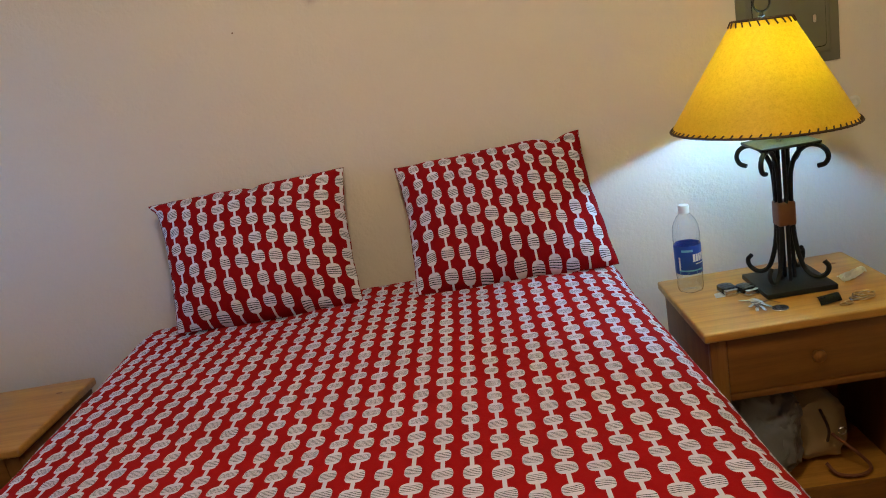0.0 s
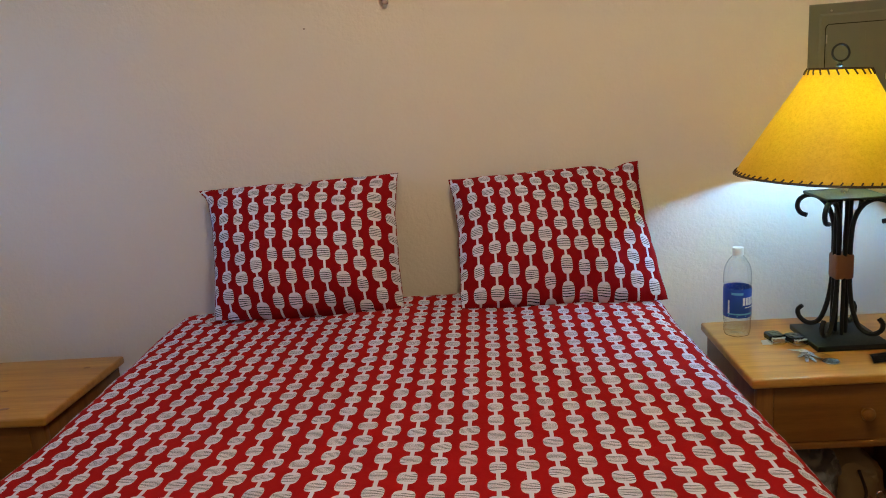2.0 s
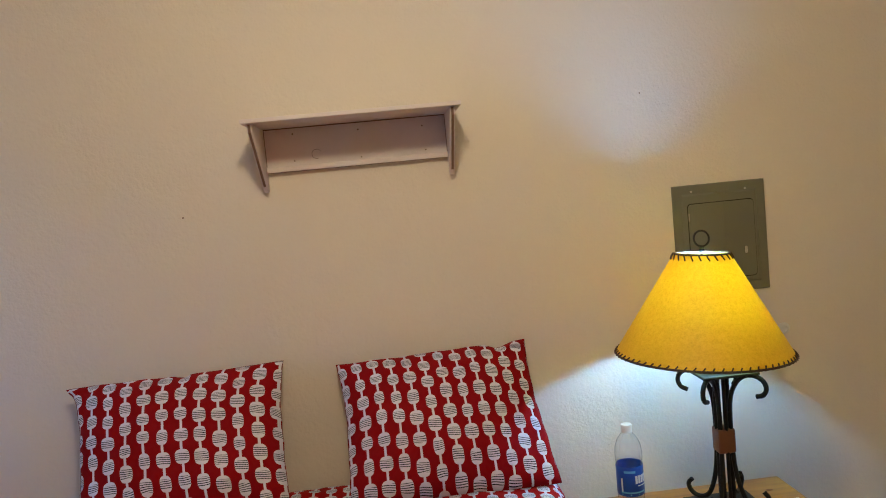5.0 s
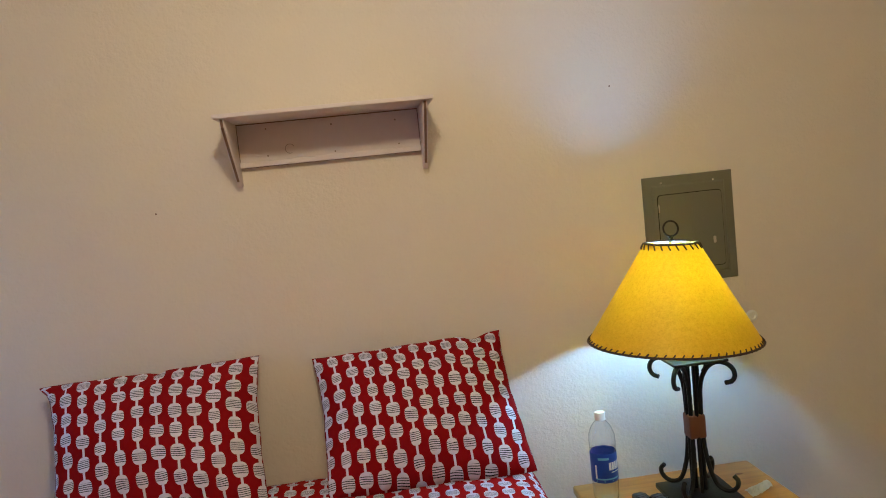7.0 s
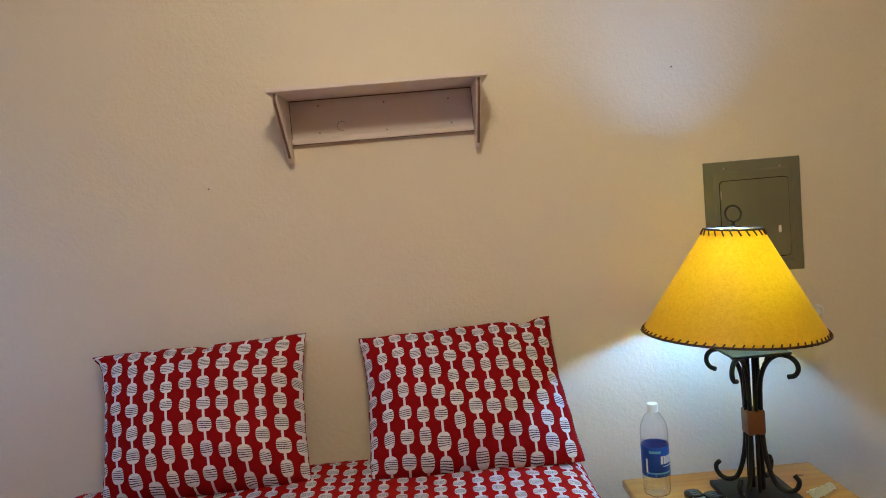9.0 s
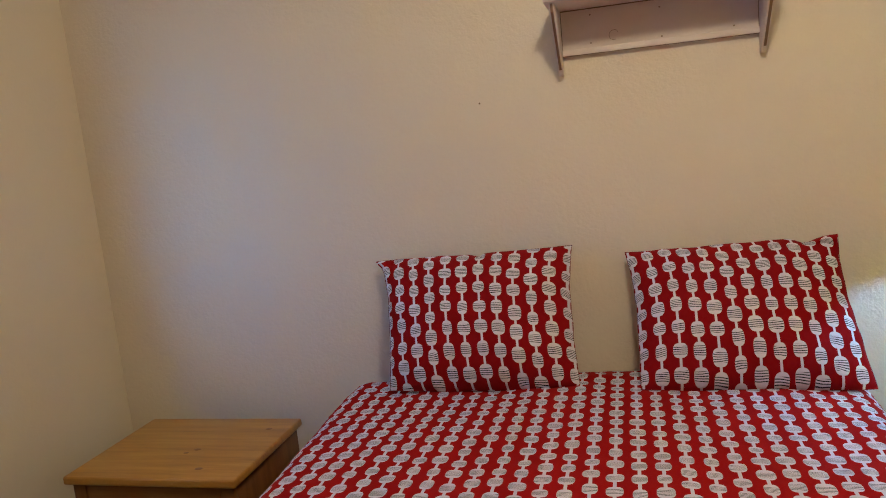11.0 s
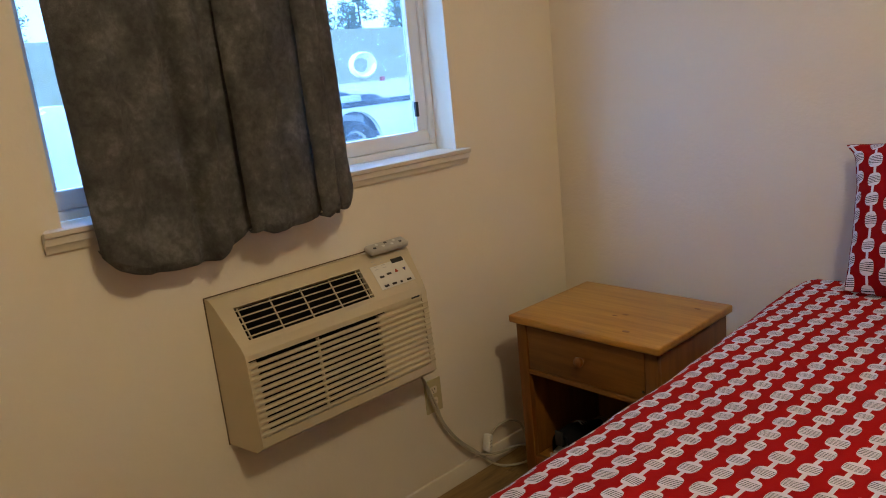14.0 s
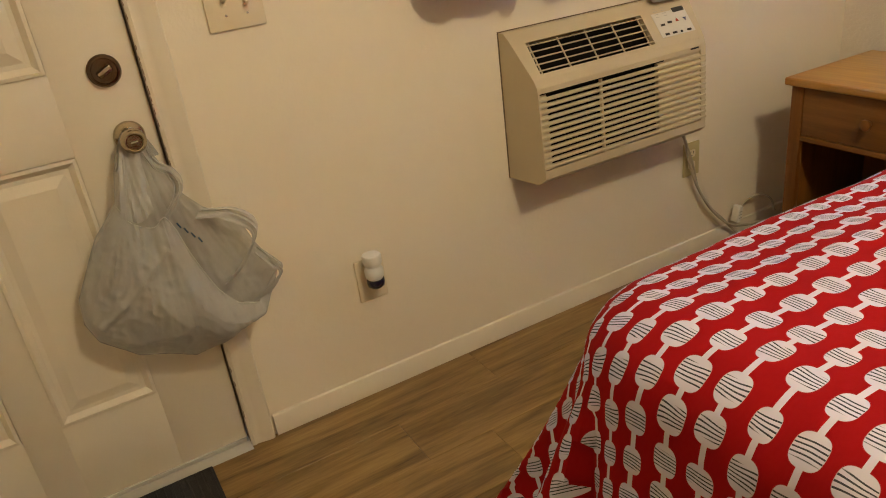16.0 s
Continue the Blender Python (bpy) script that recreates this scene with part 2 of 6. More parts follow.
PINE_FRONT_SHADED = wood("honey_pine_front_shaded", (0.14, 0.048, 0.006), (0.205, 0.076, 0.010), (0.255, 0.104, 0.018), (1, 13, 13), 2.6, 0.42)
KNOT = varied("pine_knot", (0.17, 0.055, 0.012), (0.30, 0.12, 0.025), 90, 0.4)
CLOTH = bead_cloth("bead_print_pillow_cotton")
SPREAD_CLOTH = bead_cloth("bead_print_spread_cotton", 0.0497, 0.0590, 0.0049, 0.0039, 0.38, (0.315, 0.006, 0.007), (0.66, 0.645, 0.76))
IRON = varied("black_wrought_iron", (0.008, 0.0075, 0.0075), (0.018, 0.017, 0.017), 40, 0.5, 0.3, 260, 0.0, spec=0.18)
LEATHER = varied("brown_leather", (0.14, 0.045, 0.018), (0.2, 0.07, 0.03), 30, 0.5, 0.3, 300)
LACE = varied("dark_leather_lace", (0.03, 0.012, 0.006), (0.06, 0.025, 0.012), 60, 0.6)
AC_PLASTIC = varied("beige_aged_plastic", (0.53, 0.445, 0.295), (0.59, 0.50, 0.34), 8, 0.42, 0.12, 420)
# near-black that puts the shade of recesses and gaps into the colour
AC_DARK = varied("recess_shade", (0.004, 0.0035, 0.003), (0.008, 0.007, 0.006), 20, 0.9, spec=0.1)
AC_LABEL = varied("control_label", (0.66, 0.63, 0.56), (0.70, 0.67, 0.60), 30, 0.4)
BLACK = varied("black_plastic", (0.01, 0.01, 0.011), (0.02, 0.02, 0.022), 40, 0.35, 0.1, 300)
ALMOND = varied("almond_plate_plastic", (0.50, 0.42, 0.21), (0.55, 0.47, 0.25), 12, 0.35)
IVORY = varied("ivory_plate_plastic", (0.72, 0.63, 0.46), (0.77, 0.68, 0.51), 12, 0.32)
WHITE_PL = varied("white_plastic", (0.72, 0.71, 0.68), (0.78, 0.77, 0.74), 14, 0.35)
GREY_PL = varied("light_grey_plastic", (0.42, 0.40, 0.36), (0.48, 0.46, 0.42), 14, 0.4)
STEEL = varied("satin_nickel", (0.36, 0.30, 0.22), (0.5, 0.43, 0.32), 30, 0.13, 0.03, 300, 1.0)
SILVER = varied("worn_silver", (0.55, 0.55, 0.55), (0.72, 0.72, 0.72), 60, 0.25, 0.1, 300, 1.0)
PANEL_GREY = varied("grey_green_enamel", (0.15, 0.145, 0.10), (0.175, 0.17, 0.12), 5, 0.4, 0.06, 200)
SHELF_PAINT = varied("pale_lilac_shelf_paint", (0.73, 0.645, 0.64), (0.79, 0.71, 0.70), 12, 0.55, 0.25, 90)
RAW_EDGE = varied("bare_board_edge", (0.16, 0.09, 0.06), (0.24, 0.14, 0.1), 60, 0.7, 0.3, 200)


def plush():
    """Thick brushed pile: mottled where it has been stroked one way or the other."""
    n = Nodes("grey_plush_fabric")
    v = n.coords()
    warp = n.node("ShaderNodeTexNoise", Scale=9.0, Detail=4.0, Roughness=0.55, Distortion=0.5)
    n.link(v, warp.inputs["Vector"])
    pile, tuft = n.noise(v, 480, 3), n.noise(v, 60, 4, 0.65)
    patch = n.m("ADD", n.m("MULTIPLY", warp.outputs["Fac"], 0.62), n.m("MULTIPLY", tuft, 0.38))
    n.bump(n.m("ADD", n.m("MULTIPLY", pile, 0.35), n.m("MULTIPLY", patch, 1.6)), 0.7, 0.008)
    patch = n.m("ADD", patch, n.m("MULTIPLY", n.m("SUBTRACT", pile, 0.5), 0.14))
    n.bsdf.inputs["Sheen Weight"].default_value = 0.08
    n.bsdf.inputs["Sheen Roughness"].default_value = 0.4
    return n.done(n.ramp(patch, (0.37, (0.122, 0.116, 0.111)), (0.52, (0.200, 0.192, 0.183)), (0.66, (0.335, 0.323, 0.308))), 0.92, spec=0.08)


def parchment():
    """Amber parchment that lets the bulb's light through."""
    n = Nodes("amber_parchment")
    v = n.coords()
    f = n.m("ADD", n.m("MULTIPLY", n.noise(v, 95, 5, 0.7), 0.6), n.m("MULTIPLY", n.noise(v, 260, 3), 0.4))
    col = n.ramp(f, (0.32, (0.74, 0.435, 0.018)), (0.5, (0.85, 0.525, 0.028)), (0.68, (0.92, 0.60, 0.048)))
    tr = n.t.nodes.new("ShaderNodeBsdfTranslucent")
    n.link(col, tr.inputs["Color"])
    mx = n.t.nodes.new("ShaderNodeMixShader")
    mx.inputs[0].default_value = 0.34
    n.done(col, 0.55)
    n.link(n.bsdf.outputs[0], mx.inputs[1])
    n.link(tr.outputs[0], mx.inputs[2])
    n.link(mx.outputs[0], n.t.nodes["Material Output"].inputs["Surface"])
    return n.mat


def clear(name, color, rough=0.02, ior=1.45):
    n = Nodes(name)
    n.bsdf.inputs["Transmission Weight"].default_value = 1.0
    n.bsdf.inputs["IOR"].default_value = ior
    return n.done(color, rough)


def film_plastic(name, color, through_part):
    """Thin cloudy bag film: part of the light goes straight through."""
    n = Nodes(name)
    v = n.coords()
    f = n.noise(v, 22, 5, 0.65)
    ridge = n.m("ABSOLUTE", n.m("SUBTRACT", n.noise(v, 13, 4, 0.55), 0.5))
    n.bump(n.m("ADD", n.m("MULTIPLY", f, 0.3), n.m("MULTIPLY", ridge, -1.6)), 0.5, 0.010)
    n.done(n.mix(f, tuple(c * 0.85 for c in color), color), 0.3)
    tp = n.t.nodes.new("ShaderNodeBsdfTransparent")
    mx = n.t.nodes.new("ShaderNodeMixShader")
    mx.inputs[0].default_value = through_part
    n.link(n.bsdf.outputs[0], mx.inputs[1])
    n.link(tp.outputs[0], mx.inputs[2])
    n.link(mx.outputs[0], n.t.nodes["Material Output"].inputs["Surface"])
    return n.mat


def glow(name, color, strength):
    n = Nodes(name)
    n.bsdf.inputs["Emission Color"].default_value = (*color, 1)
    n.bsdf.inputs["Emission Strength"].default_value = strength
    return n.done(color, 0.5)


PLUSH, PARCHMENT = plush(), parchment()


def dimmed_wet_pane():
    """Rain-wet glass, greyed to dim the view; a pale film stands for haze."""
    n = Nodes("dimmed_wet_window_glass")
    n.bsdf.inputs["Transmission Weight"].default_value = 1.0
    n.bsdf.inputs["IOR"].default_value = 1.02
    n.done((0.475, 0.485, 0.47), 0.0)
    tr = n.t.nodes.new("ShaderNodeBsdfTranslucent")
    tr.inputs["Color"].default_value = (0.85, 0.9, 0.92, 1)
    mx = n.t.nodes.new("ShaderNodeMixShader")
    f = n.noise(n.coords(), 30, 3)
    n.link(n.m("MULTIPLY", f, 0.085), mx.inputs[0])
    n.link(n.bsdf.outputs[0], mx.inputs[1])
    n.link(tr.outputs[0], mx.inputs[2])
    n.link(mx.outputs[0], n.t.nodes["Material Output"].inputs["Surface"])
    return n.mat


PANE = dimmed_wet_pane()
DROP = clear("water_drops", (0.97, 0.99, 1), 0.02, 1.33)
PET = clear("clear_bottle_plastic", (0.96, 0.98, 1.0), 0.03, 1.45)
WATER = clear("water", (0.97, 0.99, 1.0), 0.0, 1.33)
BULB = glow("lamp_bulb_glow", (0.225, 0.535, 1.0), 510.0)
BAG = film_plastic("grey_bag_film", (0.53, 0.525, 0.51), 0.38)

# ---- room ----
WIN = (-1.80, -0.525, 1.205, 2.12)      # y0, y1, z0, z1
DR = (-3.33, -2.425, 0.0, 2.05)
T = 0.16


def wall_slabs(name, slabs, paint=None):
    bm = bmesh.new()
    for s in slabs:
        merge(bm, bx(*s, bev=0))
    ob = part(name, bm, paint or WALL, smooth=False)
    return tagged(ob, "cream painted wall with orange-peel plaster texture", "wall", kind="structure")


wall_slabs("wall_north", [(-T, ROOM_X + T, WALL_Y, WALL_Y + 0.12, -0.05, ROOM_H)], WALL_N)
wall_slabs("wall_east", [(ROOM_X, ROOM_X + 0.12, ROOM_S, WALL_Y, -0.05, ROOM_H)])
wall_slabs("wall_south", [(-T, ROOM_X + T, ROOM_S - 0.12, ROOM_S, -0.05, ROOM_H)])
wall_slabs("wall_west", [
    (-T, 0, WIN[1], WALL_Y, -0.05, ROOM_H), (-T, 0, WIN[0], WIN[1], -0.05, WIN[2] - 0.012), (-T, 0, WIN[0], WIN[1], WIN[3], ROOM_H),
    (-T, 0, DR[1] + 0.02, WIN[0], -0.05, ROOM_H), (-T, 0, DR[0] - 0.02, DR[1] + 0.02, DR[3] + 0.02, ROOM_H), (-T, 0, ROOM_S, DR[0] - 0.02, -0.05, ROOM_H)])
tagged(part("ceiling", bx(-T, ROOM_X + T, ROOM_S - 0.12, WALL_Y + 0.12, ROOM_H, ROOM_H + 0.1, 0), CEIL, smooth=False), "plain white painted ceiling", "ceiling", kind="structure")

# ---- floor, baseboards, door, window ----
FLOOR_BASE = varied("dark_floor_underlay", (0.05, 0.03, 0.015), (0.07, 0.045, 0.02), 10, 0.8)
PLANK = wood("brown_oak_laminate", (0.070, 0.036, 0.011), (0.225, 0.138, 0.046), (0.36, 0.24, 0.090), (8, 0.6, 8), 2.2, 0.36, 0.25, 0.9)
floor = tagged(part("floor", bx(-0.02, ROOM_X, ROOM_S, WALL_Y, -0.05, -0.004, 0), FLOOR_BASE, smooth=False), "brown oak-look laminate plank floor", "floor", kind="structure")


def baseboard(name, x0, x1, y0, y1, axis, sign):
    """A low board with a rounded bead along its top."""
    prof = [(0, 0), (0.013, 0), (0.013, 0.047), (0.0105, 0.051), (0.0105, 0.055), (0.007, 0.062), (0, 0.064)]
    if axis == "y":
        bm = prism([(x0 + sign * a, z) for a, z in prof], "y", y0, y1)
    else:
        bm = prism([(y0 + sign * a, z) for a, z in prof], "x", x0, x1)
    return tagged(part(name, bm, TRIM), "cream painted low baseboard along the floor", "baseboard", kind="structure")


baseboard("baseboard", 0, 0, DR[1] + 0.075, WALL_Y, "y", 1)
baseboard("baseboard", 0, 0, ROOM_S, DR[0] - 0.075, "y", 1)
baseboard("baseboard", 0.013, ROOM_X, WALL_Y, 0, "x", -1)
baseboard("baseboard", ROOM_X, 0, ROOM_S, WALL_Y - 0.013, "y", -1)

# door: six panels, set in a cased frame
door = thing("door_1", (-0.04, DR[1], 0), "cream painted six-panel entrance door, closed", "door", kind="structure")
DX = -0.010     # face of the door
cols = [(-2.833, -2.607), (-3.148, -2.922)]
rows_z = [(0.26, 0.885), (1.066, 1.66), (1.76, 1.92)]
slab = bmesh.new()
merge(slab, bx(DX - 0.045, DX - 0.012, DR[0] + 0.003, DR[1] - 0.0022, 0.02, 2.035, 0.001))
ys = [DR[0] + 0.004, cols[1][0], cols[1][1], cols[0][0], cols[0][1], DR[1] - 0.0022]
zs = [0.02, *rows_z[0], *rows_z[1], *rows_z[2], 2.035]
for k in (0, 2, 4):
    merge(slab, bx(DX - 0.013, DX, ys[k], ys[k + 1], zs[0], zs[-1], 0.002))
for k in (0, 2, 4, 6):
    for c in (1, 3):
        merge(slab, bx(DX - 0.013, DX - 0.0004, ys[c] - 0.003, ys[c + 1] + 0.003, zs[k], zs[k + 1], 0.002))
part("door_slab", slab, DOOR, door)
for y0, y1 in cols:
    for z0, z1 in rows_z:
        mold = bmesh.new()
        lay = [(0.0, 0.0035), (0.008, 0.0045), (0.02, -0.008), (0.03, -0.0085), (0.055, -0.001)]
        rings = [[mold.verts.new((DX + d, a, b)) for a, b in ((y0 + i, z0 + i), (y1 - i, z0 + i), (y1 - i, z1 - i), (y0 + i, z1 - i))] for i, d in lay]
        for a, b in zip(rings, rings[1:]):
            for k in range(4):
                mold.faces.new((a[k], a[(k + 1) % 4], b[(k + 1) % 4], b[k]))
        mold.faces.new(rings[-1])
        part("panel", mold, DOOR, door, smooth=False)
TURN_X = Matrix.Rotation(radians(90), 4, "Y")


def knob_at(y, z):
    return Matrix.Translation((DX, y, z)) @ TURN_X


knob = part("door_knob", lathe([(0.0, 0.0), (0.033, 0.0), (0.034, 0.004), (0.031, 0.009), (0.014, 0.012), (0.0125, 0.034), (0.018, 0.042), (0.0265, 0.052), (0.0275, 0.064), (0.025, 0.074), (0.019, 0.080), (0.017, 0.0795), (0.0155, 0.076), (0.0, 0.076)], 32, knob_at(-2.487, 0.905)), STEEL, door, "round satin nickel knob")
part("lock_button", bx(DX + 0.076, DX + 0.081, -2.495, -2.479, 0.902, 0.908, 0.0015), SILVER, knob)
BRONZE = varied("dark_bronze", (0.10, 0.065, 0.04), (0.16, 0.11, 0.07), 40, 0.25, 0.03, 300, 1.0)
bolt = part("deadbolt", lathe([(0.0, 0.0), (0.034, 0.0), (0.035, 0.005), (0.031, 0.012), (0.027, 0.0125), (0.026, 0.010), (0.0, 0.010)], 32, knob_at(-2.497, 1.052)), BRONZE, door, "dark bronze deadbolt with a thumb turn")
turn = bx(DX + 0.010, DX + 0.026, -0.017, 0.017, -0.007, 0.007, 0.004)
turn.transform(Matrix.Translation((0, -2.497, 1.052)) @ Matrix.Rotation(radians(28), 4, "X"))
part("thumb_turn", turn, STEEL, bolt)
part("door_sweep", bx(DX - 0.01, DX + 0.006, DR[0] + 0.006, DR[1] - 0.006, 0.008, 0.022, 0.002), GREY_PL, door)

for nm, seg_y in (("trim", (DR[1] + 0.002, DR[1] + 0.068)), ("trim", (DR[0] - 0.068, DR[0] - 0.002))):
    w = seg_y[1] - seg_y[0]
    prof = [(0, 0), (0, 0.011), (0.008, 0.014), (0.014, 0.011), (0.03, 0.0135), (0.05, 0.0175), (0.062, 0.018), (w, 0.013), (w, 0)]
    if seg_y[0] < DR[0]:
        prof = [(w - a, b) for a, b in prof]
    casing = tagged(part(nm, prism([(b, seg_y[0] + a) for a, b in prof], "z", 0.0, DR[3] + 0.07), TRIM), "cream painted moulded door casing", "trim", kind="structure")
    if seg_y[0] > DR[0]:
        chips, cr = bmesh.new(), random.Random(21)
        for _ in range(46):
            z = cr.uniform(0.02, 1.95) if cr.random() < 0.5 else cr.uniform(0.74, 1.10)
            ln, wd = cr.uniform(0.004, 0.022), cr.uniform(0.0012, 0.0032)
            y = seg_y[0] - 0.0002
            merge(chips, prism([(y, z), (y + wd * 0.8, z + ln * 0.2), (y + wd, z + ln * 0.5), (y + wd * 0.5, z + ln * 0.8), (y, z + ln)], "x", 0.0095, 0.0116))
        part("worn_paint", chips, RAW_EDGE, casing, "dark chips in the casing's paint", smooth=False)
tagged(part("trim", bx(0, 0.016, DR[0] - 0.002, DR[1] + 0.002, DR[3] + 0.003, DR[3] + 0.069, 0.004), TRIM), "cream painted door casing head", "trim", kind="structure")
# jamb coloured darker than the casing; its last block fills the doorway, unseen
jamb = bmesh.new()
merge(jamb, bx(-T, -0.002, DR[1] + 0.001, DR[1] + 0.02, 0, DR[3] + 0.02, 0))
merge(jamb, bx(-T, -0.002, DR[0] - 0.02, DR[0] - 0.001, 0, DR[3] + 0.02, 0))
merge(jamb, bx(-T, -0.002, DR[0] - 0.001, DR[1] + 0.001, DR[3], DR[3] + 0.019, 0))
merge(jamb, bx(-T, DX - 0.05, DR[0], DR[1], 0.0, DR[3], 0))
tagged(part("trim", jamb, varied("darker_jamb_paint", (0.30, 0.26, 0.19), (0.36, 0.32, 0.24), 12, 0.7), smooth=False), "painted door jamb, darker than the casing", "trim", kind="structure")
tagged(part("threshold", prism([(-0.03, 0), (0.026, 0), (0.02, 0.006), (-0.005, 0.011), (-0.03, 0.011)], "y", DR[0], DR[1] + 0.001), GREY_PL), "pale worn metal door threshold on the floor", "threshold", kind="structure")

# window: vinyl slider in a plastered reveal with a moulded sill
window = thing("window_1", (-0.12, WIN[1], WIN[2]), "white vinyl sliding window with rain drops on the glass", "window", kind="structure")
y0, y1, z0, z1 = WIN


def rect_frame(x0, x1, a0, a1, b0, b1, w, bev=0.003):
    bm = bmesh.new()
    merge(bm, bx(x0, x1, a0, a1, b0, b0 + w, bev))
    merge(bm, bx(x0, x1, a0, a1, b1 - w, b1, bev))
    merge(bm, bx(x0, x1, a0, a0 + w, b0 + w, b1 - w, bev))
    merge(bm, bx(x0, x1, a1 - w, a1, b0 + w, b1 - w, bev))
    return bm


part("window_frame", rect_frame(-0.158, -0.095, y0 - 0.014, y1, z0, z1, 0.022), VINYL, window)
mid = (y0 + y1) / 2
for k, (a, b, xx) in enumerate(((y0 - 0.008, mid + 0.02, -0.128), (mid - 0.02, y1 - 0.023, -0.116))):
    sash = part("sash", rect_frame(xx - 0.014, xx + 0.012, a, b, z0 + 0.023, z1 - 0.023, 0.048, 0.004), VINYL, window)
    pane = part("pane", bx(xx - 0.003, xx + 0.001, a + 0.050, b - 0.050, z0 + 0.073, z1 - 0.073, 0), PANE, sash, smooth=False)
    # shadow off: daylight enters undimmed by the grey put into the glass
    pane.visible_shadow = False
part("round_mark", lathe([(0, 0), (0.0085, 0), (0.0095, 0.001), (0.0085, 0.002), (0, 0.002)], 20, Matrix.Translation((-0.1148, -0.773, 1.778)) @ Matrix.Rotation(radians(90), 4, "Y"), cap=False), BLACK, window, "small dark round mark on the glass")
rng = random.Random(5)
drops = bmesh.new()
for _ in range(1500):
    yy, zz = rng.uniform(mid + 0.02, y1 - 0.06), z0 + 0.06 + (z1 - z0 - 0.12) * rng.random() ** 1.25
    r = rng.uniform(0.0006, 0.0015) * (1.5 if rng.random() < 0.08 else 1)
    d = bmesh.new()
    bmesh.ops.create_icosphere(d, subdivisions=1, radius=1)
    merge(drops, d, Matrix.Translation((-0.1195, yy, zz)) @ Matrix.Diagonal((r * 0.5, r * rng.uniform(0.8, 1.1), r * rng.uniform(0.9, 1.6), 1)))
dr = part("rain_drops", drops, DROP, window)
dr.visible_shadow = False
tagged(dr, kind="stuff")
part("latch", bx(-0.104, -0.092, y1 - 0.080, y1 - 0.068, 1.325, 1.375, 0.002), BLACK, window)
sill = prism([(-0.095, z0), (-0.095, z0 - 0.011), (0.001, z0 - 0.011), (0.001, z0 - 0.054), (0.009, z0 - 0.054), (0.013, z0 - 0.040), (0.020, z0 - 0.034), (0.022, z0 - 0.018), (0.030, z0 - 0.014), (0.032, z0 - 0.003), (0.028, z0)], "y", -1.847, -0.483)
# the sill's horns stop at the wall's face
for v in sill.verts:
    if v.co.x < 0.0005 and (v.co.y < y0 or v.co.y > y1):
        v.co.y = min(max(v.co.y, y0 + 0.0005), y1 - 0.0005)
part("window_sill", sill, TRIM, window, "cream painted moulded sill")

# ---- bed ----
BED = (1.088, 2.392, -2.050, 0.015)
bed = thing("bed", (1.75, -1.0, 0), "double bed hidden under its red bedspread, standing against the wall", "bed")
TICK = varied("white_mattress_ticking", (0.6, 0.58, 0.54), (0.7, 0.68, 0.63), 20, 0.8, 0.2, 300)
part("mattress", bx(BED[0], BED[1], BED[2], BED[3] - 0.02, 0.42, 0.735, 0.05, 4), TICK, bed)
part("box_spring", bx(BED[0] + 0.01, BED[1] - 0.01, BED[2] + 0.01, BED[3] - 0.02, 0.2, 0.415, 0.02), TICK, bed)
part("bed_frame", bx(BED[0] + 0.05, BED[1] - 0.05, BED[2] + 0.05, BED[3] - 0.05, 0.165, 0.2, 0.004), IRON, bed)
for xx in (BED[0] + 0.12, BED[1] - 0.12):
    for yy in (BED[2] + 0.15, BED[3] - 0.15):
        part("leg", lathe([(0.02, 0.0), (0.022, 0.01), (0.022, 0.17)], 16, Matrix.Translation((xx, yy, 0))), IRON, bed)

TOP_Z, RAD, DROP_L = 0.782, 0.10, 0.70


